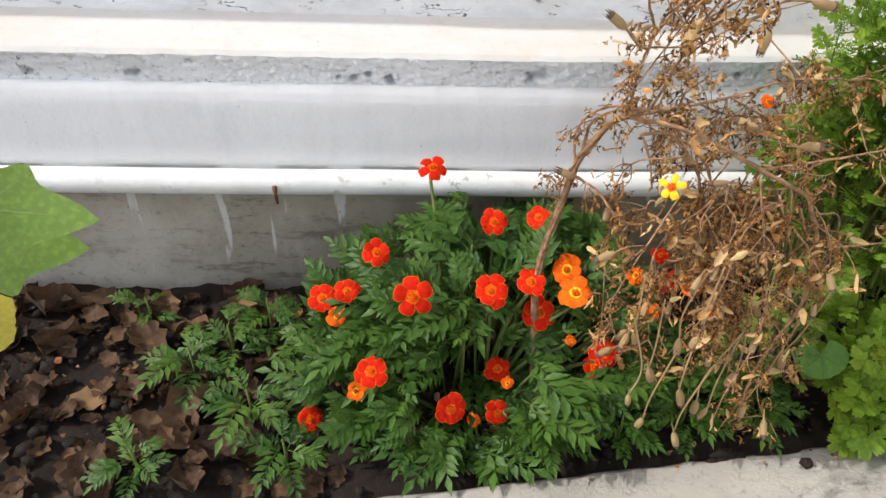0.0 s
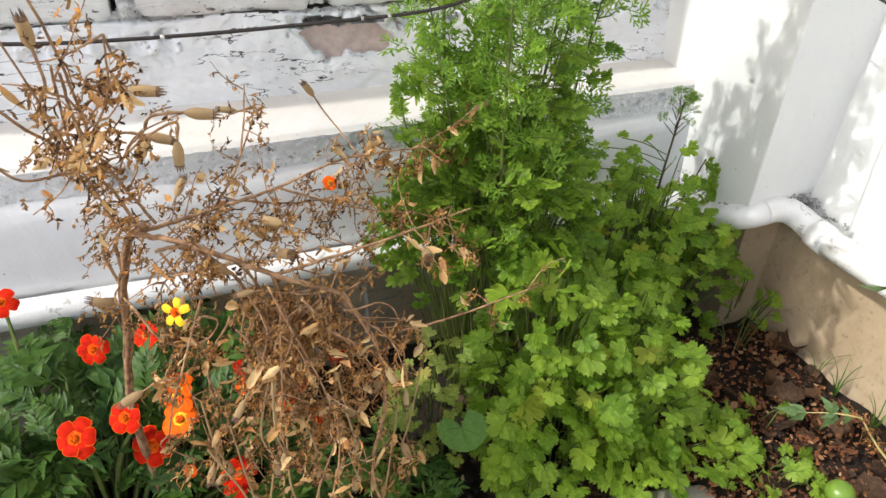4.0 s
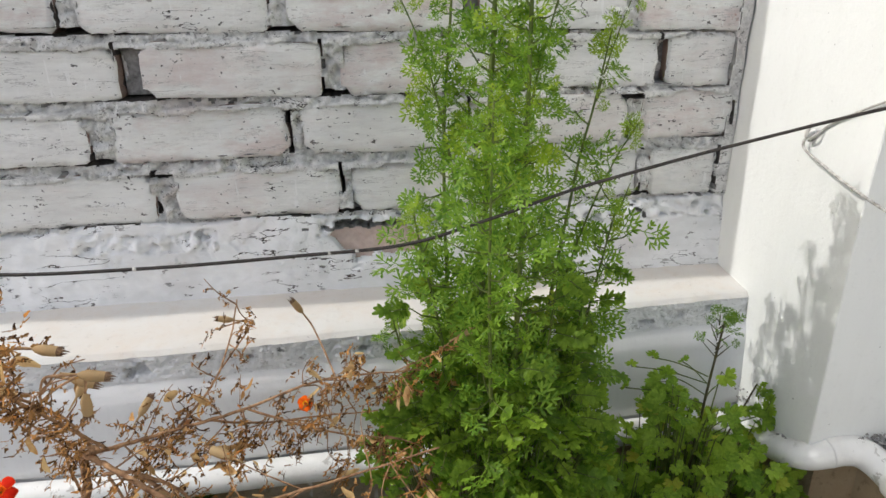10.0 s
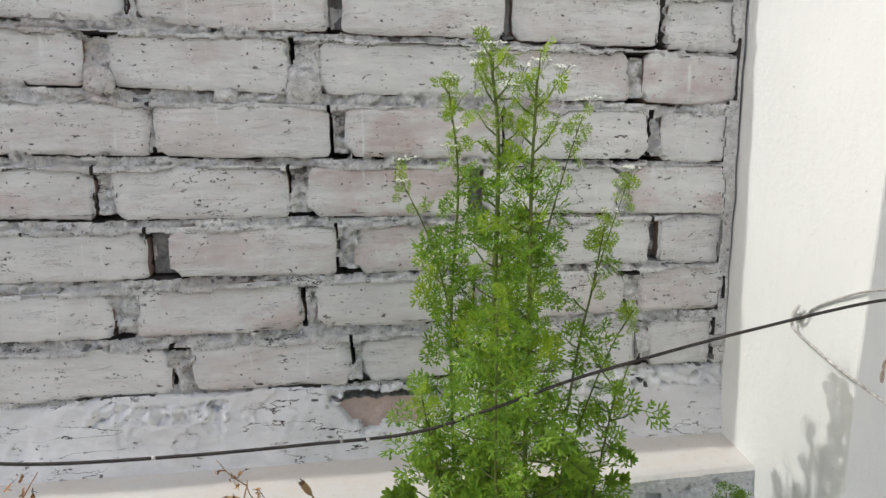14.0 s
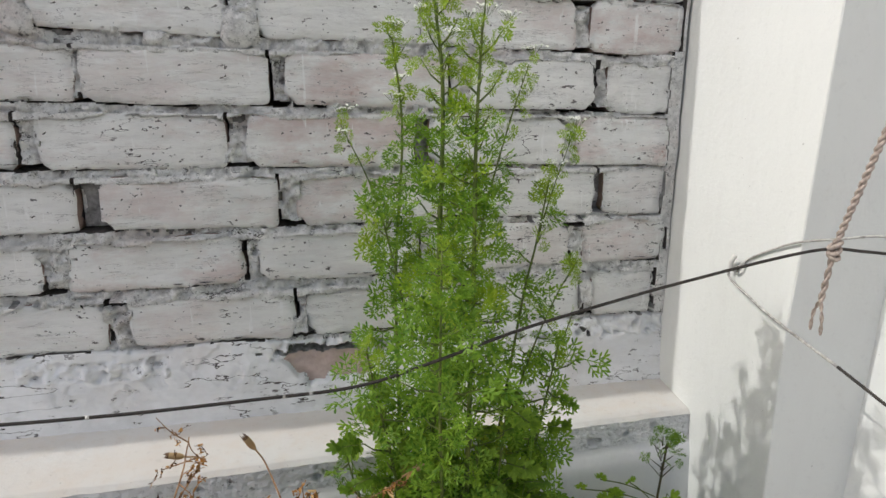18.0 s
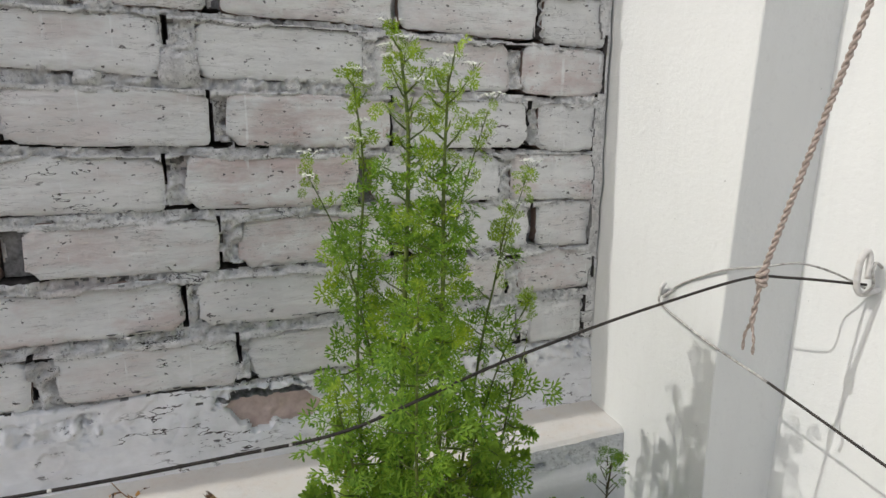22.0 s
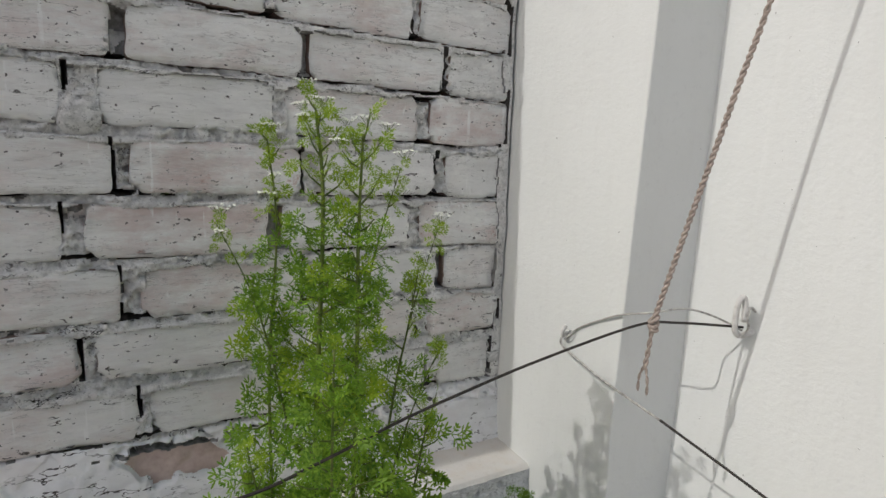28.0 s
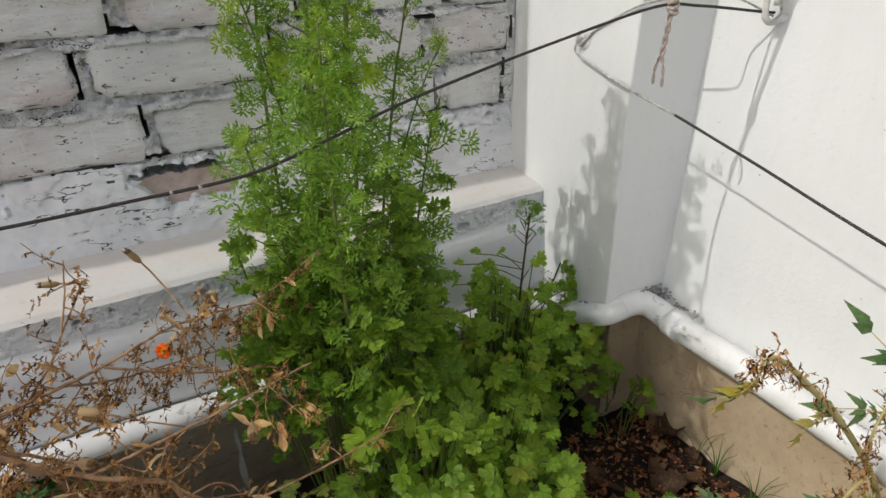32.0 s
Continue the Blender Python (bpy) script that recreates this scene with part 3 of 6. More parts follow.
gs.add([(-60, -60, -0.012), (60, -60, -0.012), (60, 60, -0.012), (-60, 60, -0.012)], [(0, 1, 2, 3)])
tagged(put("ground", gs.mesh("ground", [M_GROUND])), "bare concrete yard round the flower bed", "ground", kind="structure")


def kerb_y(x):
    return -0.47 + 0.10 * min(0.0, x + 0.41) - 0.16 * max(0.0, x + 0.41)


def soil(u, v):
    x = LEFT + u * (RIGHT - LEFT)
    y0, y1 = kerb_y(x) - 0.02 - 0.42 * min(1.0, max(0.0, (x + 0.24) / 0.06)), 0.0
    y = y0 + v * (y1 - y0)
    p = (x, y, 0)
    return x, y, 0.002 + 0.014 * nz(p, 9) + 0.007 * nz(p, 35) + 0.004 * nz(p, 90)


tagged(put("soil_bed", sheet(230, 70, soil).mesh("soil_bed", [M_SOIL])), "dark crumbly earth of the flower bed", "soil", kind="structure")
kg = Geo()
xs = [LEFT + k * 0.02 for k in range(int((-0.17 - LEFT) / 0.02) + 1)]
prof = [(0.006, -0.05), (0.004, 0.008), (-0.004, 0.016), (-0.06, 0.018), (-0.116, 0.016), (-0.125, 0.006), (-0.126, -0.05)]
for x in xs:
    for dy, z in prof:
        kg.v.append(Vector((x, kerb_y(x) + dy + 0.003 * nz((x, dy, z), 25), z + 0.003 * nz((x, dy, 2), 30))))
for i in range(len(xs) - 1):
    for j in range(len(prof) - 1):
        a = i * len(prof) + j
        kg.f.append((a, a + 1, a + len(prof) + 1, a + len(prof)))
        kg.m.append(0)
tagged(put("kerb", kg.mesh("kerb", [M_KERB])), "low weathered concrete kerb in front of the bed", "kerb", kind="structure")

# ---- pipe along the walls ----
pipe = thing("drain_pipe", "white-painted plastic pipe running along the wall base", "pipe", (-0.6, -0.17, 0.19))
PZ = 0.188


def pipe_part(name, pts, r, label=""):
    gg = Geo()
    tube(gg, [Vector(p) - Vector((-0.6, -0.17, 0.19)) for p in pts], r, 16)
    return put(name, gg.mesh(name, [M_PIPE]), pipe, label=label)


pipe_part("pipe_run", [(x, front(x) - 0.030, pipe_z(x) + 0.001 * math.sin(x * 7)) for x in [LEFT + k * 0.05 for k in range(39)] + [-0.06]], 0.0175)
bend = smooth_line([(-0.085, front(0) - 0.030, PZ + 0.001), (-0.045, front(0) - 0.034, PZ + 0.002), (-0.022, front(0) - 0.050, PZ + 0.006), (-0.014, -0.20, PZ + 0.015), (-0.014, -0.245, PZ + 0.032),
                    (-0.008, -0.275, PZ + 0.047), (0.008, -0.284, PZ + 0.054), (0.018, -0.285, PZ + 0.057)], 5)
pipe_part("pipe_elbow", bend, 0.0172)
bend = smooth_line([(0.012, -0.2845, PZ + 0.056), (0.030, -0.285, PZ + 0.058), (0.052, -0.288, PZ + 0.055), (0.068, -0.299, PZ + 0.046), (0.0765, -0.320, PZ + 0.037), (0.0775, -0.345, PZ + 0.034)], 6)
pipe_part("pipe_elbow", bend, 0.0182)
ring = [(0.0766, -0.322, PZ + 0.0365), (0.0775, -0.350, PZ + 0.034)]
pipe_part("pipe_collar", ring, 0.0208)
crumbs = Geo()
for k in range(170):
    if k % 3:
        run = uni(0.0, 1.0) ** 1.8
        c = Vector((0.094 + uni(-0.010, 0.003), -0.285 - 0.085 * run, PZ + 0.056 + uni(-0.006, 0.012) * (1 - 0.7 * run)))
        if k % 2:
            c = Vector((uni(0.03, 0.092), -0.283 + uni(-0.004, 0.002), PZ + 0.068 + uni(-0.006, 0.008)))
    else:
        c = Vector((uni(-0.016, -0.008), uni(-0.27, -0.13), 0.225 + uni(-0.004, 0.016)))
    s = uni(0.0008, 0.0036)
    crumbs.add([(s * uni(0.5, 1.3), 0, 0), (0, s * uni(0.5, 1.4), s * uni(-0.5, 0.5)), (-s * uni(0.5, 1.3), 0, 0), (0, -s, s * uni(-0.5, 0.5)), (0, 0, s * uni(0.4, 1)), (0, 0, -s * uni(0.4, 1))], [(0, 1, 4), (1, 2, 4), (2, 3, 4), (3, 0, 4), (1, 0, 5), (2, 1, 5), (3, 2, 5), (0, 3, 5)], 0, Matrix.Translation(c))
tagged(put("mortar_crumbs", crumbs.mesh("mortar_crumbs", [M_GROUT], False)), "crumbled grey mortar packed behind the pipe bend", "rubble", kind="stuff")
pipe_part("pipe_run", [(0.0635 + flare(y), y, PZ + 0.034 + 0.001 * math.sin(y * 9)) for y in [-0.34 - k * 0.1 for k in range(26)]], 0.0195)
cl = Geo()
tube(cl, [(-1.131, front(-1.1) - 0.050, 0.207), (-1.131, front(-1.1) - 0.0505, 0.195), (-1.1305, front(-1.1) - 0.046, 0.178)], [0.0034, 0.0026, 0.0020], 8)
for o in cl.v:
    o -= Vector((-0.6, -0.17, 0.19))
put("pipe_nail", cl.mesh("pipe_nail", [M_RUST]), pipe, label="short rusty nail holding the pipe")

# ---- cables, rope and hooks ----
SY = -0.33
cable = thing("black_cable", "thin black cable sagging along the wall, splashed with paint", "cable", (-0.6, SY, 0.557))
cg = Geo()
line = smooth_line([(-2.0, SY, 0.70), (-1.5, SY, 0.635), (-1.02, SY, 0.585), (-0.91, SY + 0.002, 0.573), (-0.81, SY, 0.558), (-0.69, SY, 0.555), (-0.57, SY, 0.5575),
                    (-0.48, SY - 0.001, 0.562), (-0.41, SY, 0.579), (-0.335, SY, 0.602), (-0.26, SY, 0.620), (-0.17, SY, 0.639), (-0.05, -0.346, 0.667), (0.01, -0.350, 0.664), (0.095, -0.359, 0.652), (0.112, -0.364, 0.650)], 8)
tube(cg, [p - Vector((-0.6, SY, 0.557)) for p in line], 0.0016, 8)
put("cable_sheath", cg.mesh("cable_sheath", [M_WIRE]), cable)
for x in (-0.70, -0.54, -0.525, -0.93):
    k = min(range(len(line) - 1), key=lambda i: abs(line[i].x - x))
    sp = Geo()
    tube(sp, [line[k] - Vector((-0.6, SY, 0.557)), line[k].lerp(line[k + 1], uni(0.15, 0.4)) - Vector((-0.6, SY, 0.557))], 0.0018, 8)
    put("paint_splash", sp.mesh("paint_splash", [M_WIRE_WHITE]), cable)

white = thing("white_wire", "stiff paint-covered wire looped between two wall hooks", "wire", (0.0, -0.18, 0.6))
wg = Geo()
tube(wg, [p - Vector((0.0, -0.18, 0.6)) for p in smooth_line([(-0.006, -0.176, 0.594), (-0.007, -0.20, 0.616), (-0.008, -0.235, 0.636), (-0.009, -0.28, 0.657), (-0.003, -0.325, 0.671), (0.039, -0.335, 0.674), (0.073, -0.350, 0.665), (0.112, -0.363, 0.646)], 8)], 0.0013, 7)
put("loop", wg.mesh("loop", [M_WIRE_WHITE]), white)
low = thing("lower_cable", "dark cable running from the hook along the sunlit wall", "cable", (0.0, -0.18, 0.6))
for nm, mt, pts in (("painted_end", M_WIRE_WHITE, [(-0.010, -0.172, 0.600), (-0.015, -0.178, 0.587), (-0.017, -0.22, 0.577), (-0.018, -0.275, 0.566), (-0.013, -0.36, 0.551)]),
                    ("cable_sheath", M_WIRE, [(-0.013, -0.358, 0.5513), (-0.011, -0.40, 0.543), (-0.006, -0.48, 0.526), (0.0, -0.607, 0.499), (0.0, -0.9, 0.452), (0.02, -1.6, 0.42), (0.05, -2.6, 0.40)])):
    lg = Geo()
    tube(lg, [p - Vector((0.0, -0.18, 0.6)) for p in smooth_line(pts, 8)], 0.0016, 7)
    put(nm, lg.mesh(nm, [mt]), low)

hook = thing("wall_hook", "small white-painted iron hook on the column", "hook", (0.0, -0.176, 0.6))
hg = Geo()
tube(hg, smooth_line([(0.006, 0, 0.004), (-0.006, 0, 0.004), (-0.014, -0.002, 0.0), (-0.016, -0.004, 0.008), (-0.013, -0.006, 0.016)], 5), 0.0028, 8)
put("hook_iron", hg.mesh("hook_iron", [M_IRON]), hook)
hg = Geo()
tube(hg, [(0.004, 0.004, -0.006), (-0.012, -0.004, -0.004), (-0.014, -0.014, 0.003), (-0.008, -0.018, 0.010)], 0.0016, 6)
put("wire_twist", hg.mesh("wire_twist", [M_WIRE_WHITE]), hook)
hook = thing("wall_hook", "large white-painted iron hook holding the cable on the wall", "hook", (RIGHT, -0.367, 0.647))
hg = Geo()
tube(hg, smooth_line([(0.02, -0.004, 0.0), (-0.006, -0.002, -0.004), (-0.015, 0.003, -0.007), (-0.022, 0.005, 0.0), (-0.025, 0.004, 0.018), (-0.025, 0.002, 0.036), (-0.021, 0.0, 0.043), (-0.0165, -0.001, 0.036), (-0.016, -0.002, 0.012)], 5), 0.0036, 10)
put("hook_iron", hg.mesh("hook_iron", [M_IRON]), hook)
hg = Geo()
tube(hg, smooth_line([(-0.002, -0.006, 0.024), (-0.010, -0.004, 0.030), (-0.016, -0.006, 0.020), (-0.012, -0.006, 0.004), (-0.020, -0.002, -0.006)], 5), 0.0016, 6)
put("wire_twist", hg.mesh("wire_twist", [M_WIRE_WHITE]), hook)

KNOT = Vector((-0.029, -0.351, 0.668))
rope = thing("jute_rope", "twisted grey jute rope knotted round the black cable", "rope", KNOT)


def twisted(name, pts, r, turns, strands=3, label=""):
    c = smooth_line(pts, 40)
    gg = Geo()
    for s in range(strands):
        out = []
        for i, p in enumerate(c):
            d = (c[min(i + 1, len(c) - 1)] - c[max(i - 1, 0)]).normalized()
            a = 2 * math.pi * (turns * i / len(c) + s / strands)
            u = d.orthogonal().normalized()
            out.append(p + (u * math.cos(a) + d.cross(u) * math.sin(a)) * r * 0.55)
        tube(gg, out, r * 0.6, 6)
    return put(name, gg.mesh(name, [M_ROPE]), rope, label=label)


twisted("rope_line", [(0, 0, 0.004), (0.020, -0.021, 0.127), (0.040, -0.043, 0.252), (0.062, -0.075, 0.42), (0.076, -0.16, 0.86), (0.110, -0.24, 1.25), (0.205, -0.29, 1.5)], 0.0033, 46, 2)
twisted("rope_tail", [(0, 0.001, -0.004), (-0.001, 0.003, -0.03), (-0.003, 0.004, -0.052)], 0.0028, 2, 2)
for sgn in (-1, 1):
    twisted("frayed_end", [(-0.003, 0.004, -0.050), (-0.004 + 0.002 * sgn, 0.004 + 0.008 * sgn, -0.066), (-0.004, 0.004 + 0.007 * sgn, -0.084)], 0.0017, 1.5, 2)
kn = Geo()
for a in range(3):
    tube(kn, [(0.0044 * math.cos(t) * (1 + 0.1 * a), 0.0044 * math.sin(t), -0.005 + 0.005 * a + 0.003 * math.sin(t + a)) for t in [k * math.pi / 8 for k in range(17)]], 0.0023, 6)
put("knot", kn.mesh("knot", [M_ROPE]), rope)

# ---- plants ----
M_MARI = leafy("marigold_leaf_green", (0.036, 0.098, 0.014), (0.11, 0.205, 0.027), None, 0.5)
M_CORI = leafy("coriander_green", (0.17, 0.325, 0.030), (0.43, 0.59, 0.068), (0.56, 0.48, 0.07), 0.5, 0.60)
M_MID = leafy("older_coriander_green", (0.115, 0.235, 0.022), (0.32, 0.46, 0.046), (0.45, 0.42, 0.05), 0.5, 0.56)
M_FINE = leafy("feathery_green", (0.080, 0.195, 0.018), (0.265, 0.42, 0.042), None, 0.5, 0.52, True)
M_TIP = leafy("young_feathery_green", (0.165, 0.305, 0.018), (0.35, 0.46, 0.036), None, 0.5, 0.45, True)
M_STEM = simple("green_stem", (0.07, 0.115, 0.02), (0.14, 0.16, 0.04), 0.6, 80.0, 0.2)
M_DSTEM = simple("dark_purple_stem", (0.06, 0.05, 0.03), (0.10, 0.09, 0.04), 0.6, 80.0, 0.2)
M_RED = simple("red_petal", (0.58, 0.019, 0.003), (0.42, 0.008, 0.002), 0.75, 150.0, 0.3, 0.08)
M_ORANGE = simple("orange_petal", (0.80, 0.14, 0.006), (0.72, 0.08, 0.005), 0.75, 150.0, 0.3, 0.08)
M_YELLOW = simple("yellow_petal", (0.90, 0.55, 0.01), (0.85, 0.42, 0.01), 0.6, 150.0, 0.3)
M_DRY = leafy("dry_leaf_brown", (0.055, 0.026, 0.012), (0.58, 0.31, 0.105), (0.68, 0.23, 0.03), 0.9, 0.32, True, 0.28)
M_TWIG = simple("dead_stem", (0.15, 0.078, 0.040), (0.49, 0.295, 0.16), 0.9, 90.0, 0.6)
M_POD = leafy("straw_seed_head", (0.55, 0.40, 0.21), (0.36, 0.23, 0.11), None, 0.8, 0.3)
M_WHITE_FLOWER = simple("white_floret", (0.80, 0.80, 0.74), (0.66, 0.70, 0.55), 0.7, 90.0, 0.1)


def lance(g, base, along, normal, length, width, droop=0.15, slot=0):
    """A pointed leaflet with a sunken midrib."""
    a, n = along.normalized(), normal.normalized()
    s = a.cross(n).normalized()
    m = base + a * length * 0.45
    tip = base + a * length - n * length * droop
    i = len(g.v)
    g.v += [base, m + s * width * 0.5 + n * width * 0.18, m, m - s * width * 0.5 + n * width * 0.18, tip]
    g.f += [(i, i + 2, i + 1), (i, i + 3, i + 2), (i + 2, i + 4, i + 1), (i + 3, i + 4, i + 2)]
    g.m += [slot] * 4


def pinnate(seed, length=0.07):
    """A marigold leaf: toothed leaflets in pairs along a rib."""
    r = random.Random(seed)
    g = Geo()
    curve = [Vector((0, length * t, 0.25 * length * t - 0.42 * length * t * t)) for t in [k / 8 for k in range(9)]]
    tube(g, curve, [0.0011, 0.001, 0.001, 0.0009, 0.0008, 0.0007, 0.0006, 0.0005, 0.0003], 4, 0, False)
    pairs = r.choice((5, 6, 6, 7))
    for k in range(pairs):
        t = 0.22 + 0.70 * k / (pairs - 1)
        i = min(7, int(t * 8))
        p = curve[i].lerp(curve[i + 1], t * 8 - i)
        d = (curve[i + 1] - curve[i]).normalized()
        L = length * (0.26 + 0.22 * math.sin(math.pi * min(1, 0.15 + 0.8 * t))) * r.uniform(0.75, 1.25)
        for sg in (-1, 1):
            side = Vector((sg, 0, r.uniform(-0.1, 0.35)))
            lance(g, p, side * r.uniform(0.7, 1.0) + d * r.uniform(0.6, 1.2), Vector((0, -d.z, d.y)), L * r.uniform(0.85, 1.1), L * r.uniform(0.30, 0.40), r.uniform(0.0, 0.30))
    lance(g, curve[-1], curve[-1] - curve[-2], Vector((0, 0.3, 1)), length * 0.38, length * 0.15)
    return g.mesh("marigold_leaf", [M_MARI])


def fan(g, base, along, normal, R, r, slot=0):
    """A fan-shaped leaflet of three lobes with rounded teeth."""
    a, n = along.normalized(), normal.normalized()
    s = a.cross(n).normalized()
    half, wob = r.uniform(1.0, 1.25), r.uniform(0, 6)
    i = len(g.v)
    g.v.append(base)
    ring = [(-half, 0.50)]
    for l in (-1, 0, 1):
        reach = r.uniform(0.86, 1.0) * (1.05 if l == 0 else 0.92)
        for k in range(9):
            u = k / 4 - 1
            tooth = (0.90, 0.97, 1.0, 0.87, 1.0, 0.86, 1.0, 0.97, 0.88)[k]
            ring.append((half * (0.66 * l + 0.29 * u), reach * tooth * (1 - 0.20 * abs(u) ** 2.4)))
        if l < 1:
            ring.append((half * (0.66 * l + 0.33), r.uniform(0.46, 0.62)))
    ring.append((half, 0.50))
    for th, rad in ring:
        q = base + (a * math.cos(th) + s * math.sin(th)) * R * rad
        g.v.append(q + n * R * (0.09 * math.sin(th * 3 + wob) * rad + 0.13 * abs(th) ** 1.5 * rad - 0.16 * rad * rad))
    for k in range(len(ring) - 1):
        g.f.append((i, i + 1 + k, i + 2 + k))
        g.m.append(slot)


def trifoliate(seed, size=0.045):
    r = random.Random(seed)
    g = Geo()
    tube(g, [(0, 0, 0), (0, size * 0.35, size * 0.02)], [0.0008, 0.0006], 4, 1, False)
    o = Vector((0, size * 0.33, size * 0.02))
    fan(g, o, Vector((0, 1, r.uniform(-0.2, 0.1))), Vector((0, 0.1, 1)), size * 0.62, r)
    for sg in (-1, 1):
        fan(g, o - Vector((0, size * 0.05, 0)), Vector((sg, r.uniform(0.1, 0.35), r.uniform(-0.15, 0.2))), Vector((-sg * 0.2, 0, 1)), size * 0.55, r)
    return g.mesh("lobed_leaf", [M_CORI, M_STEM])


def feather_geo(seed, length=0.04):
    """A finely cut leaf: a stalk that forks in threes into narrow blunt lobes."""
    r = random.Random(seed)
    g = Geo()

    def fork(p, d, L, depth):
        w = length * (0.030 if depth else 0.047)
        e = p + d * L
        s = d.cross(Vector((r.uniform(-0.35, 0.35), r.uniform(-0.35, 0.35), 1))).normalized() * w
        i = len(g.v)
        if depth:
            g.v += [p - s * 0.5, p + s * 0.5, e + s * 0.4, e - s * 0.4]
            g.f.append((i, i + 1, i + 2, i + 3))
            g.m.append(0)
        else:
            m = p + d * L * 0.62
            g.v += [p - s * 0.3, p + s * 0.3, m + s * 0.75, e + s * 0.35, e - s * 0.35, m - s * 0.75]
            g.f += [(i, i + 1, i + 2, i + 5), (i + 5, i + 2, i + 3, i + 4)]
            g.m += [0, 0]
            return
        side = Vector((d.y, -d.x, 0)).normalized()
        for t, a in ((1.0, 0.0), (1.0, 0.75), (1.0, -0.75), (0.55, 0.95), (0.55, -0.95)):
            a += r.uniform(-0.15, 0.15)
            dd = (d * math.cos(a) + side * math.sin(a) + Vector((0, 0, r.uniform(-0.25, 0.25)))).normalized()
            fork(p + d * L * t, dd, L * r.uniform(0.60, 0.85) * (1.0 if t == 1 else 0.9), depth - 1)

    fork(Vector((0, 0, 0)), Vector((0, 1, 0.08)).normalized(), length * 0.42, 2)
    return g


def cut_leaf(seed, size=0.042):
    """A coriander leaf with leaflets cut into narrow blunt lobes."""
    r = random.Random(seed)
    g = Geo()
    tip = Vector((0, size * 0.78, -size * 0.06))
    tube(g, [(0, 0, 0), (0, size * 0.4, size * 0.03), tip], [0.0007, 0.0006, 0.0004], 4, 1, False)
    for at, ang, R in ((1.0, 0.0, 0.34), (0.82, -0.95, 0.26), (0.82, 0.95, 0.26), (0.48, -1.2, 0.36), (0.48, 1.2, 0.36), (0.25, -1.3, 0.22), (0.25, 1.3, 0.22)):
        o = tip * at
        ang += r.uniform(-0.15, 0.15)
        lift = r.uniform(-0.3, 0.3)
        for k in range(4):
            b = ang + (k - 1.5) * 0.48 + r.uniform(-0.1, 0.1)
            d = Vector((math.sin(b), math.cos(b), lift + r.uniform(-0.15, 0.15))).normalized()
            L = size * R * (1.0 - 0.14 * abs(k - 1.5)) * r.uniform(0.85, 1.15)
            s = Vector((d.y, -d.x, r.uniform(-0.3, 0.3))).normalized() * size * 0.062
            i = len(g.v)
            g.v += [o - s * 0.35, o + s * 0.35, o + d * L * 0.75 + s, o + d * L + s * 0.3, o + d * L - s * 0.5, o + d * L * 0.7 - s]
            g.f += [(i, i + 1, i + 2, i + 5), (i + 5, i + 2, i + 3, i + 4)]
            g.m += [0, 0]
    return g.mesh("cut_leaf", [M_MID, M_STEM])


FEATHERS = [feather_geo(s) for s in range(4)]
MARI_LEAVES = [pinnate(s, l) for s, l in ((1, 0.050), (2, 0.056), (3, 0.064), (4, 0.042), (5, 0.058))]
CUT_LEAVES = [cut_leaf(s) for s in range(21, 27)]
CORI_LEAVES = [trifoliate(s, l) for s, l in ((11, 0.040), (12, 0.046), (13, 0.036), (14, 0.050), (15, 0.042), (16, 0.032))]
for k, me in enumerate(MARI_LEAVES + CORI_LEAVES):
    me.name = "leaf_shape_" + "abcdefghijklmnop"[k]


def aim(at, along, normal, scale=1.0):
    """A pose with y along a direction and z near a normal."""
    y = Vector(along).normalized()
    z = Vector(normal)
    z = z - y * z.dot(y)
    z = z.normalized() if z.length > 1e-5 else y.orthogonal().normalized()
    x = y.cross(z)
    m = Matrix((x, y, z)).transposed().to_4x4()
    return Matrix.Translation(at) @ m @ Matrix.Scale(scale, 4)


def feather_into(g, at, along, normal, scale, slot=0):
    f = FEATHERS[rnd.randrange(len(FEATHERS))]
    g.add(f.v, f.f, slot, aim(at, along, normal, scale))


CAM_SIDE = Vector((-0.1, -0.75, 0.65))


def petal_flower(petals, r, slots, seed, wide=0.94):
    """Petals round a centre: inner colour with a lighter rim."""
    q = random.Random(seed)
    g = Geo()
    for k in range(petals):
        a = 2 * math.pi * k / petals + q.uniform(-0.16, 0.16)
        L, W = r * q.uniform(0.8, 1.1), r * wide * q.uniform(0.85, 1.1)
        zt = q.uniform(-0.30, 0.16) * r

        def P(u, v):
            w = W * 0.5 * (0.32 + 0.68 * math.sin(min(1.0, u * 1.12) * math.pi * 0.62)) * (1.0 if u < 0.8 else (1 - ((u - 0.8) / 0.2) ** 2 * 0.45))
            x, y = r * 0.10 + L * u * (1 - 0.05 * v * v + 0.05 * u * math.cos(v * 5)), w * v
            z = 0.10 * r * math.sin(u * 2.6) + zt * u * u - 0.07 * r * v * v + 0.03 * r * math.sin(u * 9 + v * 3)
            return Vector((x * math.cos(a) - y * math.sin(a), x * math.sin(a) + y * math.cos(a), z))

        us, vs = (0, 0.26, 0.6, 0.90, 0.965, 1.0), (-1.0, -0.92, -0.35, 0.35, 0.92, 1.0)
        i = len(g.v)
        g.v += [P(u, v) for u in us for v in vs]
        for m in range(5):
            for n in range(5):
                b = i + m * 6 + n
                g.f.append((b, b + 1, b + 7, b + 6))
                g.m.append(1 if (m >= 4 or n in (0, 4)) and m > 0 else (2 if m == 0 else 0))
    return g.mesh("petals", slots)


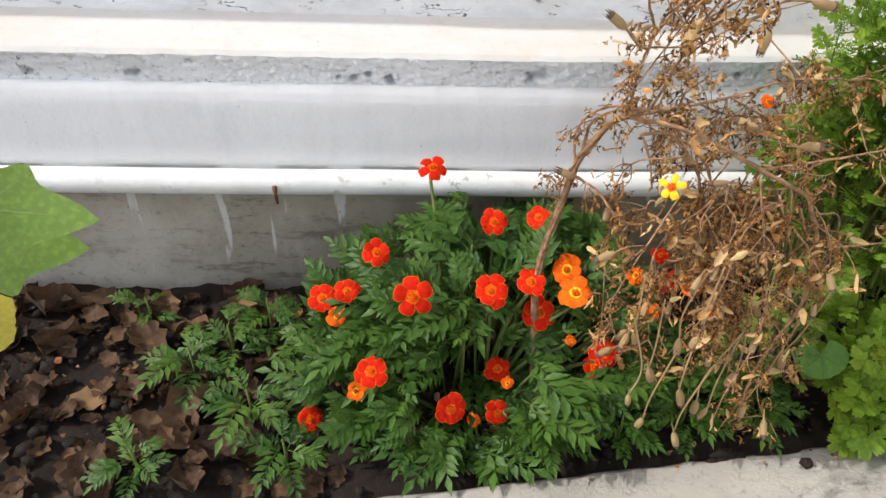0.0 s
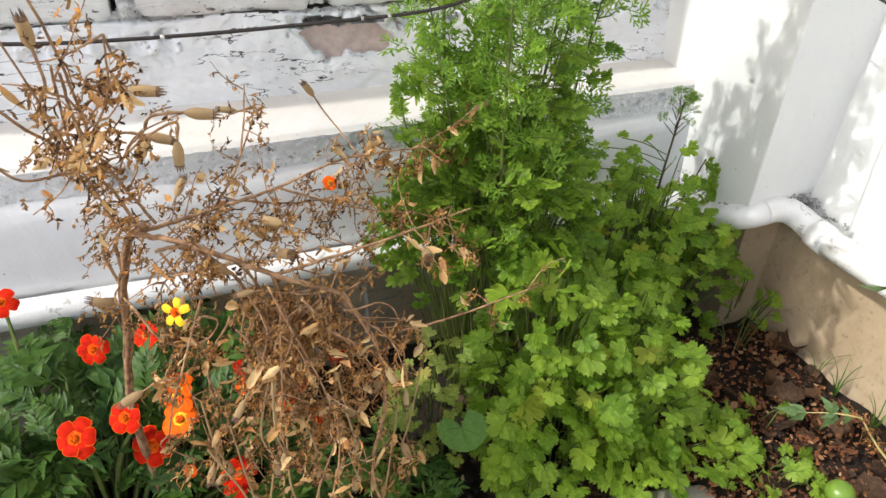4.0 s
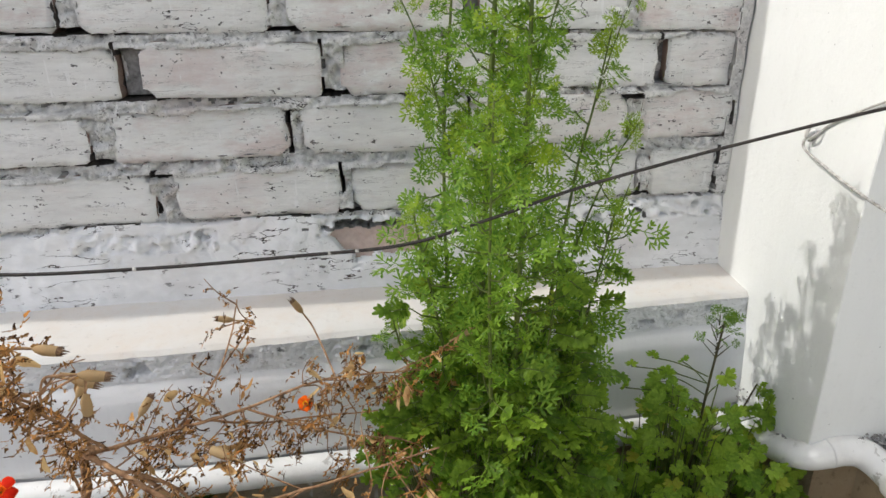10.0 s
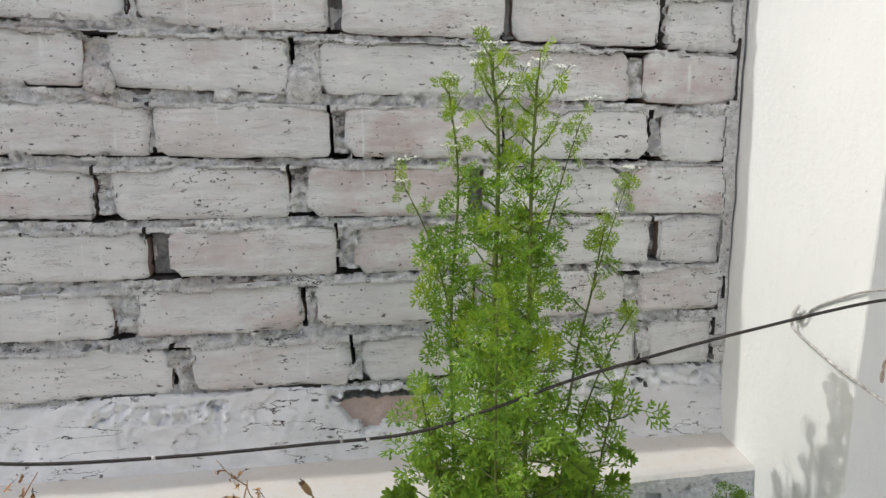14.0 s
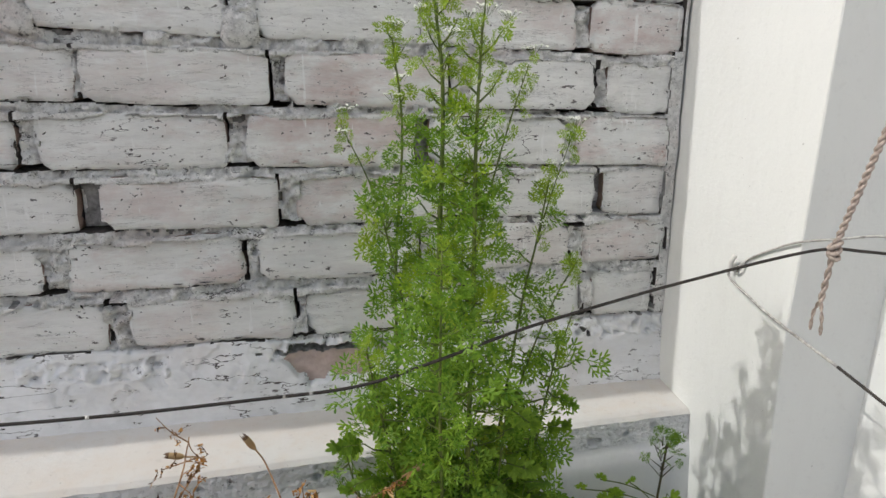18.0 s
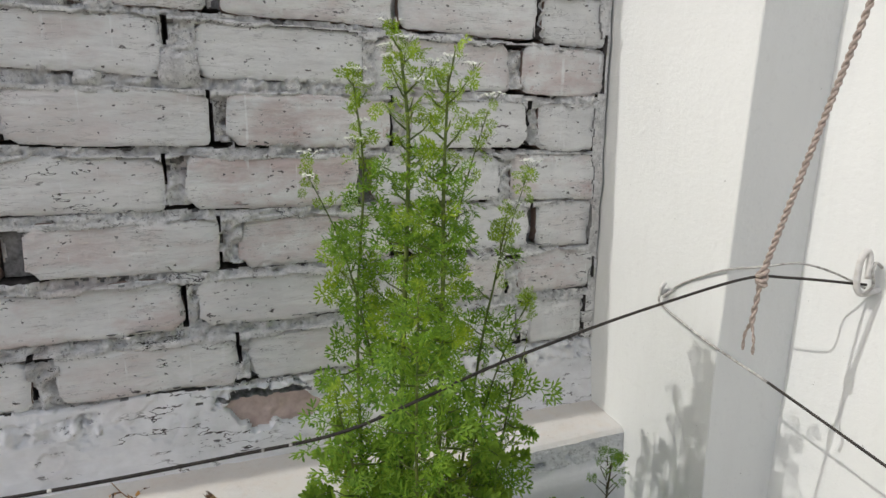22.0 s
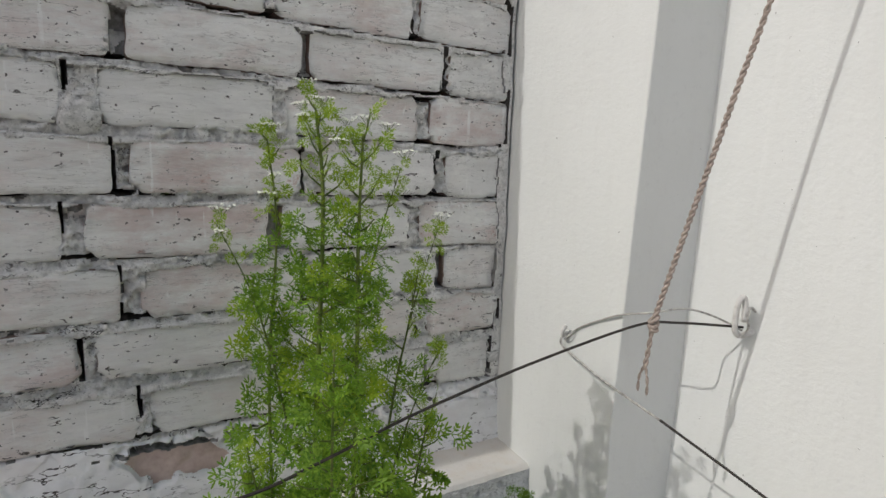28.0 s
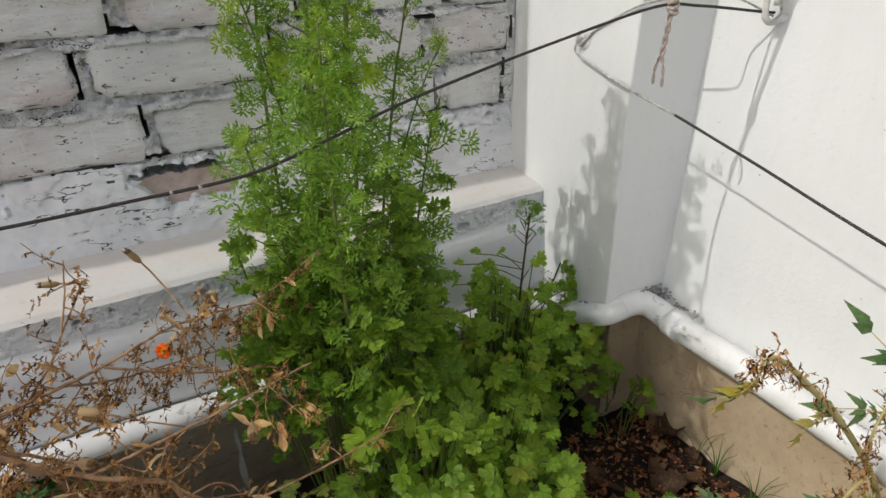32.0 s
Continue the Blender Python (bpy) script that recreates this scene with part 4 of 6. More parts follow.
def flower_centre(r, mat):
    g = Geo()
    q = random.Random(5)
    for k in range(26):
        a, d = k * 2.4, r * 0.20 * math.sqrt(k / 26)
        p = Vector((d * math.cos(a), d * math.sin(a), 0.02 * r))
        tube(g, [p, p + Vector((q.uniform(-0.05, 0.05) * r, q.uniform(-0.05, 0.05) * r, r * (0.20 - 0.4 * d / r))), p + Vector((0.06 * r * math.cos(a), 0.06 * r * math.sin(a), r * (0.23 - 0.5 * d / r)))],
             [r * 0.035, r * 0.045, r * 0.02], 5)
    return g.mesh("flower_centre", [mat])


def calyx(r):
    g = Geo()
    tube(g, [(0, 0, -r * 0.75), (0, 0, -r * 0.5), (0, 0, -r * 0.1), (0, 0, r * 0.04)], [r * 0.06, r * 0.17, r * 0.22, r * 0.2], 8)
    return g.mesh("calyx", [M_MARI])


PET_RED = [petal_flower(n, 0.021, [M_RED, M_ORANGE, M_ORANGE], s) for n, s in ((6, 1), (5, 2), (7, 3), (6, 9))]
PET_ORANGE = [petal_flower(n, 0.021, [M_ORANGE, M_ORANGE, M_YELLOW], s, 0.92) for n, s in ((7, 4), (6, 5))]
PET_YELLOW = [petal_flower(5, 0.022, [M_YELLOW, M_YELLOW, M_ORANGE], 6, 0.66)]
CENTRE, CALYX = flower_centre(0.021, M_ORANGE), calyx(0.021)


def flower(parent, at, facing, kind, scale):
    me = {"red": PET_RED, "orange": PET_ORANGE, "yellow": PET_YELLOW}[kind]
    m = Matrix.Translation(Vector(at) - parent.location) @ Vector(facing).to_track_quat("Z", "Y").to_matrix().to_4x4() @ Matrix.Rotation(uni(0, 6.28), 4, "Z") @ Matrix.Scale(scale * 0.84, 4)
    f = put("flower", me[rnd.randrange(len(me))], parent, m, {"red": "red marigold flower with orange petal rims", "orange": "orange marigold flower", "yellow": "bright yellow open flower"}[kind])
    put("flower_centre", CENTRE, f, label="orange tufted centre")
    put("calyx", CALYX, f)
    return f


# marigold clump with its flowers
BASE = Vector((-0.88, -0.37, 0.0))
mari = thing("marigold_plant", "bushy green marigold in bloom with red and orange flowers", "flowering plant", BASE)
FLOWERS = [(-0.953, -0.389, 0.191, "red", 1.22), (-0.862, -0.366, 0.179, "red", 1.1), (-1.065, -0.309, 0.115, "red", 1.05), (-0.926, -0.230, 0.262, "red", 0.95),
           (-0.908, -0.447, 0.066, "red", 1.05), (-0.847, -0.391, 0.072, "red", 0.9), (-1.03, -0.340, 0.155, "red", 0.85), (-1.045, -0.330, 0.105, "orange", 0.75),
           (-0.995, -0.310, 0.191, "red", 0.95), (-0.848, -0.260, 0.201, "red", 0.95), (-0.792, -0.260, 0.208, "red", 0.9), (-0.765, -0.330, 0.180, "orange", 1.05),
           (-0.762, -0.370, 0.178, "orange", 1.1), (-0.814, -0.360, 0.187, "red", 0.95), (-0.798, -0.360, 0.137, "red", 1.15), (-1.0, -0.430, 0.115, "red", 1.05),
           (-1.018, -0.430, 0.080, "orange", 0.7), (-1.075, -0.430, 0.030, "red", 0.9), (-0.850, -0.440, 0.048, "red", 0.85), (-0.717, -0.390, 0.098, "red", 1.05),
           (-0.724, -0.385, 0.067, "red", 0.8), (-0.64, -0.340, 0.170, "red", 0.8), (-0.692, -0.360, 0.197, "orange", 0.6), (-0.878, -0.44, 0.035, "orange", 0.5),
           (-0.763, -0.39, 0.12, "orange", 0.4), (-0.84, -0.425, 0.085, "orange", 0.42), (-0.655, -0.36, 0.137, "orange", 0.55)]


def dome(x, y):
    """Height of the marigold's top over the bed."""
    h = 0.205 * max(0.0, 1 - ((x + 0.86) / 0.27) ** 2) ** 0.6
    return max(0.03, h * (0.42 + 0.58 * min(1.0, max(0.0, (y + 0.50) / 0.16)))) + 0.012 * nz((x, y, 0), 14)


stems = Geo()
for fx, fy, fz, kind, sc in FLOWERS:
    top = Vector((fx, fy, fz))
    face = CAM_SIDE + Vector((uni(-0.45, 0.45), uni(-0.25, 0.3), uni(-0.1, 0.6)))
    if fz > 0.25:
        face = Vector((0.1, -0.4, 1.0))
    flower(mari, top, face, kind, sc)
    low = Vector((BASE.x + (fx - BASE.x) * 0.45 + uni(-0.03, 0.03), BASE.y + (fy - BASE.y) * 0.4, 0.0))
    neck = top - face.normalized() * 0.016
    tube(stems, [p - BASE for p in smooth_line([low, low.lerp(neck, 0.5) + Vector((0, 0, 0.03 * fz / 0.2)), neck - Vector((0, 0, 0.012)), neck], 5)], [0.0028] * 8 + [0.0022] * 4 + [0.0018] * 4, 6)
made = 0
spots = []
while made < 470:
    x, y = uni(-1.12, -0.60), uni(-0.49, -0.19)
    if ((x + 0.86) / 0.25) ** 2 + ((y + 0.34) / 0.16) ** 2 > 1:
        continue
    spots.append((x, y))
    made += 1
for n, (x, y) in enumerate(spots):
    h = dome(x, y) * (uni(0.70, 1.0) if n % 3 else uni(0.25, 0.7))
    for fx, fy, fz, kind, sc in FLOWERS:
        if (fx - x) ** 2 + (fy - 0.012 - y) ** 2 < 0.036 ** 2:
            h = min(h, fz - 0.030)
    h = max(h, 0.015)
    out = Vector((x - BASE.x, (y - BASE.y) * 1.3, 0.0))
    out = out.normalized() if out.length > 0.02 else Vector((uni(-1, 1), uni(-1, 1), 0)).normalized()
    d = out * uni(0.4, 1.0) + Vector((uni(-0.6, 0.6), uni(-0.7, 0.3), uni(0.1, 0.7)))
    m = aim(Vector((x, y, h)) - BASE - d.normalized() * 0.03, d, Vector((uni(-0.5, 0.5), uni(-0.9, 0.1), 1)), uni(0.55, 1.2))
    if n < 300:
        put("leaf", MARI_LEAVES[n % 5], mari, m)
    else:
        if n == 300:
            rest = Geo()
        src = MARI_LEAVES[n % 5]
        rest.add([v.co for v in src.vertices], [tuple(p.vertices) for p in src.polygons], 0, m)
    if n % 4 == 0:
        low = Vector((BASE.x + (x - BASE.x) * 0.5, BASE.y + (y - BASE.y) * 0.5, 0.0)) - BASE
        tube(stems, [low, low.lerp(m.translation, 0.6) + Vector((0, 0, 0.015)), m.translation], [0.0022, 0.0018, 0.0011], 5)
put("stem_tangle", stems.mesh("marigold_stems", [M_STEM]), mari)
tagged(put("inner_foliage", rest.mesh("inner_leaves", [M_MARI]), mari), kind="stuff")

# young marigolds and low herbs beside it
for x, y, n, hgt, sc in ((-1.235, -0.34, 9, 0.06, 0.85), (-1.19, -0.31, 7, 0.07, 0.8), (-1.15, -0.41, 9, 0.06, 0.9), (-1.32, -0.235, 5, 0.05, 0.6), (-1.265, -0.485, 9, 0.05, 0.75), (-1.145, -0.27, 11, 0.08, 0.85),
                         (-1.10, -0.475, 8, 0.05, 0.75), (-0.62, -0.440, 20, 0.07, 0.85), (-0.52, -0.435, 18, 0.06, 0.85), (-0.70, -0.450, 18, 0.06, 0.85),
                         (-0.80, -0.460, 16, 0.05, 0.8), (-0.95, -0.460, 14, 0.05, 0.8), (-0.55, -0.40, 14, 0.09, 0.9)):
    o = Vector((x, y, 0.0))
    weed = thing("young_marigold", "small green marigold seedling in dark soil", "seedling", o, "marigold seedlings")
    sg = Geo()
    for k in range(n):
        a = k * 2.4 + uni(-0.3, 0.3)
        z = hgt * (0.25 + 0.75 * k / n)
        d = Vector((math.cos(a), math.sin(a), uni(0.1, 0.6)))
        put("leaf", MARI_LEAVES[k % 5], weed, aim(Vector((0.006 * math.cos(a), 0.006 * math.sin(a), z)), d, (0, -0.2, 1), sc * uni(0.65, 1.05)))
    tube(sg, [(0, 0, -0.01), (0.002, 0, hgt * 0.5), (0, 0.002, hgt)], [0.0022, 0.002, 0.0012], 5)
    put("stem", sg.mesh("seedling_stem", [M_STEM]), weed)

# tall flowering coriander
ROOT = Vector((-0.385, -0.255, 0.0))
tall = thing("coriander_plant", "tall bolting coriander with feathery leaves and tiny white flowers", "herb", ROOT)
fine, umbel = Geo(), Geo()
# stem line, radius, lowest leaf, reach of the leaves, step between leaves, tips from this height
AXES = [([(-0.408, -0.25, -0.01), (-0.402, -0.25, 0.3), (-0.393, -0.25, 0.59), (-0.386, -0.25, 0.80), (-0.393, -0.25, 0.893)], 0.0042, 0.24, 0.060, 0.0082, 0.80),
        ([(-0.378, -0.275, -0.01), (-0.372, -0.285, 0.3), (-0.364, -0.285, 0.6), (-0.361, -0.28, 0.77), (-0.355, -0.275, 0.872)], 0.0036, 0.24, 0.058, 0.0082, 0.80),
        ([(-0.422, -0.225, -0.01), (-0.425, -0.21, 0.3), (-0.428, -0.20, 0.6), (-0.418, -0.20, 0.77), (-0.426, -0.20, 0.862)], 0.0026, 0.26, 0.044, 0.0125, 0.76),
        ([(-0.395, -0.295, -0.01), (-0.398, -0.315, 0.3), (-0.404, -0.325, 0.52), (-0.402, -0.325, 0.68)], 0.0028, 0.26, 0.056, 0.0110, 0.90),
        ([(-0.372, -0.215, -0.01), (-0.366, -0.185, 0.3), (-0.350, -0.17, 0.56), (-0.346, -0.165, 0.72)], 0.0026, 0.26, 0.056, 0.0110, 0.90),
        ([(-0.360, -0.25, 0.0), (-0.335, -0.245, 0.35), (-0.302, -0.24, 0.58), (-0.286, -0.24, 0.66), (-0.274, -0.24, 0.728)], 0.0022, 0.36, 0.030, 0.021, 0.64),
        ([(-0.361, -0.26, 0.62), (-0.345, -0.255, 0.70), (-0.322, -0.25, 0.78), (-0.303, -0.25, 0.838)], 0.0014, 0.68, 0.018, 0.022, 0.76),
        ([(-0.286, -0.24, 0.66), (-0.272, -0.24, 0.71), (-0.252, -0.24, 0.770)], 0.0010, 0.69, 0.014, 0.022, 0.70),
        ([(-0.330, -0.245, 0.40), (-0.290, -0.24, 0.53), (-0.262, -0.24, 0.60), (-0.240, -0.24, 0.638)], 0.0014, 0.46, 0.026, 0.018, 0.60),
        ([(-0.330, -0.24, -0.01), (-0.305, -0.235, 0.25), (-0.275, -0.23, 0.42), (-0.252, -0.23, 0.545)], 0.0026, 0.22, 0.058, 0.0085, 0.52),
        ([(-0.350, -0.26, -0.01), (-0.315, -0.255, 0.25), (-0.290, -0.25, 0.44)], 0.0026, 0.22, 0.066, 0.0085, 0.90),
        ([(-0.420, -0.235, 0.58), (-0.436, -0.23, 0.66), (-0.452, -0.22, 0.72), (-0.480, -0.215, 0.783)], 0.0014, 0.61, 0.020, 0.022, 0.73),
        ([(-0.418, -0.26, 0.25), (-0.440, -0.27, 0.42), (-0.458, -0.265, 0.52), (-0.466, -0.26, 0.565)], 0.0020, 0.28, 0.056, 0.0100, 0.54),
        ([(-0.415, -0.24, 0.15), (-0.450, -0.24, 0.30), (-0.480, -0.245, 0.40), (-0.492, -0.25, 0.46)], 0.0020, 0.25, 0.042, 0.015, 0.90)]


def floret_head(at, r):
    """A small flat head: stalks that fan out, a tiny white floret on each."""
    for k in range(14):
        a, q = k * 2.4, r * math.sqrt(k / 14)
        tip = at + Vector((q * math.cos(a), q * math.sin(a), r * 0.8 + uni(-0.0015, 0.0015)))
        w = 0.0019 * uni(0.7, 1.2)
        i = len(umbel.v)
        umbel.v += [tip + Vector((w, 0, 0)), tip + Vector((-w * 0.5, w, 0)), tip + Vector((-w * 0.5, -w, 0)), tip + Vector((0, 0, w * 0.8)), at, tip + Vector((0.0005, 0, 0)), tip]
        umbel.f += [(i, i + 1, i + 3), (i + 1, i + 2, i + 3), (i + 2, i, i + 3), (i + 6, i + 5, i + 4)]
        umbel.m += [0, 0, 0, 1]


leaf_n = 0
for pts, rad, low, reach, step, young in AXES:
    line = smooth_line([Vector(p) - ROOT for p in pts], 14)
    sg = Geo()
    tube(sg, line, [rad * (1 - 0.70 * k / len(line)) for k in range(len(line))], 7)
    top = line[-1].z
    k, z = 0, max(low, line[0].z)
    while z < top:
        i = min(range(len(line)), key=lambda j: abs(line[j].z - z))
        p = line[i]
        a = k * 2.4 + uni(-0.5, 0.5)
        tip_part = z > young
        lump = 0.86 + 0.75 * nz((p.x * 3, p.y * 3, z), 9, rad * 900)
        L = reach * (0.65 if tip_part else 0.95 - 0.38 * (z - low) / (top - low)) * lump * uni(0.5, 1.25)
        d = Vector((math.cos(a), math.sin(a) * 1.35, uni(0.8, 1.8) if tip_part else uni(0.05, 0.9))).normalized()
        e = p + d * L
        mid = p.lerp(e, 0.55) - Vector((0, 0, 0.10 * L))
        tube(sg, [p, mid, e], [0.0011, 0.0009, 0.0005], 4)
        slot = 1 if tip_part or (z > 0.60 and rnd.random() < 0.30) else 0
        for t in (0.3, 0.5, 0.7, 0.85, 1.0) if tip_part else (0.20, 0.42, 0.62, 0.82, 1.0) if z > 0.60 else (0.3, 0.65, 1.0) if z > 0.46 else (0.5, 1.0):
            q = p.lerp(e, t) - Vector((0, 0, 0.10 * L * math.sin(math.pi * t)))
            dd = d * 0.8 + Vector((uni(-1.2, 1.2), uni(-1.2, 1.2), uni(-1.1, 0.9)))
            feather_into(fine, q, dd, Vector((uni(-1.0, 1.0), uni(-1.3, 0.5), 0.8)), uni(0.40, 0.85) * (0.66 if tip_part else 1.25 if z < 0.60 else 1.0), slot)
        if z < 0.50 and leaf_n < 298 and k % 3:
            dd = d + Vector((uni(-0.8, 0.8), uni(-0.9, 0.2), uni(-0.5, 0.2)))
            put("cut_leaf", CUT_LEAVES[leaf_n % 6], tall, aim(p.lerp(e, uni(0.6, 1.0)), dd, Vector((uni(-0.8, 0.8), uni(-1.1, 0.2), uni(0.3, 1.0))), uni(0.55, 1.0)))
            leaf_n += 1
        if z > young + 0.02 and z > 0.6 and rnd.random() < 0.30:
            floret_head(e + d * 0.006, uni(0.007, 0.012))
        z += step * (1.15 if tip_part else 1.0) * uni(0.8, 1.2)
        k += 1
    for rep in range(4):
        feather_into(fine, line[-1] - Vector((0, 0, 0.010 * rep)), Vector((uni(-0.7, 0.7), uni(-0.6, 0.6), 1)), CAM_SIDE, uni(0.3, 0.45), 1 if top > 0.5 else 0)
    if 0.7 < top < 0.88:
        floret_head(line[-1] + Vector((0.004, 0, 0.006)), 0.013)
    put("stem", sg.mesh("coriander_stem", [M_STEM]), tall)
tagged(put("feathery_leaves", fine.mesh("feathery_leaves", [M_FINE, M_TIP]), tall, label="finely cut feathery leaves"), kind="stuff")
tagged(put("floret_spray", umbel.mesh("flower_heads", [M_WHITE_FLOWER, M_STEM]), tall, label="flat heads of tiny white florets"), kind="stuff")


def leafy_clump(name, label, base, centre, radii, count, zlo, zhi, group="", scale=1.0, shapes=CORI_LEAVES):
    """Lobed leaves on long stalks that arch out from one root to a rounded crown."""
    o = Vector(base)
    plant = thing(name, label, "herb", o, group)
    sg = Geo()
    for k in range(count):
        while True:
            u, v = uni(-1, 1), uni(-1, 1)
            if u * u + v * v < 1:
                break
        w2 = u * u + v * v
        crown = zlo + (zhi - zlo) * (1 - w2) ** 0.55 * (0.92 + 0.55 * nz((u, v, 0), 1.7, o.x * 50))
        tip = Vector((centre[0] + u * radii[0], centre[1] + v * radii[1], crown * uni(0.78, 1.06) if k % 2 else zlo + (crown - zlo) * uni(0.1, 0.85)))
        out = Vector((u + uni(-0.5, 0.5), v - 0.25 + uni(-0.5, 0.5), uni(-0.25, 0.45)))
        root = Vector((o.x + u * radii[0] * 0.3, o.y + v * radii[1] * 0.3, -0.005))
        if k % 4:
            root = tip.lerp(root, uni(0.2, 0.45)) + Vector((uni(-0.008, 0.008), 0.008, -0.004))
        midp = root.lerp(tip, 0.6) + Vector((0, 0, 0.02 if k % 4 == 0 else 0.004))
        tube(sg, [q - o for q in smooth_line([root, midp, tip], 3)], [0.0011, 0.0010, 0.0009, 0.0008, 0.0007, 0.0006, 0.0005], 4)
        nrm = Vector((u * 0.5 + uni(-0.6, 0.6), v * 0.4 - 0.45 + uni(-0.6, 0.5), uni(0.35, 1.1)))
        put("lobed_leaf", shapes[rnd.randrange(len(shapes))], plant, aim(tip - o, out, nrm, scale * uni(0.6, 1.2)))
    tagged(put("stalk_tangle", sg.mesh("stalks", [M_STEM]), plant), kind="stuff")
    return plant


G = "coriander clumps"
M_PALE = leafy("yellowing_coriander_leaf", (0.22, 0.33, 0.05), (0.50, 0.54, 0.13), (0.58, 0.47, 0.12), 0.55, 0.5)
PALE_LEAVES = [me.copy() for me in CORI_LEAVES[:4]]
for me in PALE_LEAVES:
    me.materials[0] = M_PALE
leafy_clump("coriander_clump", "dense low coriander with bright broad lobed leaves", (-0.33, -0.375, 0.0), (-0.345, -0.375), (0.085, 0.06), 140, 0.10, 0.34, G, 0.85)
leafy_clump("coriander_clump", "dense low coriander with broad lobed green leaves", (-0.27, -0.40, 0.0), (-0.26, -0.395), (0.125, 0.085), 190, 0.03, 0.235, G, 0.88)
leafy_clump("coriander_clump", "low coriander with large broad leaves near the kerb", (-0.35, -0.43, 0.0), (-0.345, -0.43), (0.10, 0.05), 70, 0.04, 0.17, G, 1.0)
leafy_clump("coriander_clump", "leafy coriander with small cut green leaves against the wall", (-0.39, -0.27, 0.0), (-0.388, -0.265), (0.108, 0.090), 290, 0.27, 0.48, G, 0.90, CUT_LEAVES)
leafy_clump("coriander_clump", "dark green coriander in the shade of the wall", (-0.13, -0.25, 0.0), (-0.110, -0.235), (0.125, 0.075), 290, 0.10, 0.34, G, 0.66)
leafy_clump("coriander_clump", "dark green coriander filling the bed below the tall stems", (-0.23, -0.29, 0.0), (-0.205, -0.275), (0.10, 0.06), 160, 0.07, 0.25, G, 0.72)
leafy_clump("coriander_clump", "yellowing coriander beside the withered marigold", (-0.475, -0.36, 0.0), (-0.485, -0.37), (0.055, 0.050), 60, 0.05, 0.23, G, 0.66, PALE_LEAVES)
leafy_clump("coriander_clump", "coriander with yellowing lower leaves beside the kerb", (-0.26, -0.46, 0.0), (-0.25, -0.47), (0.17, 0.05), 70, 0.03, 0.085, G, 0.8)
leafy_clump("coriander_clump", "small coriander in the wall corner", (0.025, -0.305, 0.0), (0.028, -0.30), (0.045, 0.035), 24, 0.03, 0.155, G, 0.55)
leafy_clump("weed_seedling", "low green weed seedling among bark litter", (-0.10, -0.53, 0.0), (-0.10, -0.53), (0.06, 0.04), 26, 0.02, 0.045, "", 0.55)
leafy_clump("coriander_clump", "small coriander seedling on dry litter", (-0.06, -0.46, 0.0), (-0.06, -0.46), (0.05, 0.04), 12, 0.02, 0.05, G, 0.5)

# single sprig by the column
M_SPRIG = leafy("sprig_green", (0.08, 0.18, 0.02), (0.20, 0.32, 0.04), None, 0.5, 0.35, True)
so = Vector((-0.11, -0.205, 0.0))
sprig = thing("coriander_sprig", "single dark-stemmed coriander sprig by the column", "herb", so)
sg, ff = Geo(), Geo()
line = smooth_line([(0, 0, -0.01), (0.0, 0, 0.15), (0.006, 0, 0.27), (0.016, 0, 0.385)], 8)
tube(sg, line, [0.0026 * (1 - 0.5 * k / len(line)) for k in range(len(line))], 6)
for k in range(13):
    z = 0.335 + 0.055 * (k / 13)
    a = k * 2.4
    p = Vector((0.010, 0, z))
    d = Vector((math.cos(a), math.sin(a) * 0.6, 0.9))
    e = p + d.normalized() * (0.024 - 0.014 * k / 13)
    tube(sg, [p, e], [0.0009, 0.0005], 4)
    feather_into(ff, e, d + Vector((uni(-0.5, 0.5), -0.3, 0)), CAM_SIDE + Vector((uni(-0.6, 0.6), 0, uni(-0.3, 0.5))), uni(0.35, 0.55))
for k in range(8):
    feather_into(ff, Vector((0.016, 0, 0.385)) + Vector((uni(-0.012, 0.012), uni(-0.01, 0.01), uni(-0.02, 0.008))), (uni(-1, 1), uni(-1, 1), uni(0.2, 1)), CAM_SIDE, uni(0.35, 0.55))
for k in range(7):
    p = Vector((0.066, -0.01, uni(0.25, 0.30))) + Vector((uni(-0.02, 0.02), uni(-0.01, 0.01), 0))
    put("cut_leaf", CUT_LEAVES[k % 6], sprig, aim(p, (uni(-1, 1), uni(-0.6, 0.4), uni(0.1, 1)), CAM_SIDE, uni(0.4, 0.6)))
tube(sg, smooth_line([(0.0, 0, 0.12), (0.04, -0.005, 0.22), (0.066, -0.01, 0.30)], 5), 0.0011, 5)
for x, z in ((-0.095, 0.335), (-0.070, 0.345), (-0.100, 0.305), (-0.050, 0.318), (-0.030, 0.335), (0.018, 0.295), (0.045, 0.245), (0.095, 0.245), (-0.025, 0.285)):
    st = Geo()
    tube(st, smooth_line([(0.006, 0, z - 0.035), (x * 0.5, 0, z - 0.012), (x, 0, z)], 4), 0.0008, 5)
    put("leaf_stalk", st.mesh("sprig_stalk", [M_STEM]), sprig)
    put("lobed_leaf", CORI_LEAVES[rnd.randrange(6)], sprig, aim((x, 0, z), (x, -0.2, 0.4), Vector((uni(-0.5, 0.5), -0.8, uni(0.2, 0.9))), uni(0.40, 0.60)))
put("stem", sg.mesh("sprig_stem", [M_DSTEM]), sprig)
tagged(put("feathery_leaves", ff.mesh("sprig_foliage", [M_SPRIG]), sprig), kind="stuff")

# withered marigold leaning over the bed
FOOT = Vector((-0.79, -0.385, 0.0))
dead = thing("withered_marigold", "tall withered brown marigold with dry curled leaves and seed heads", "dead plant", FOOT)


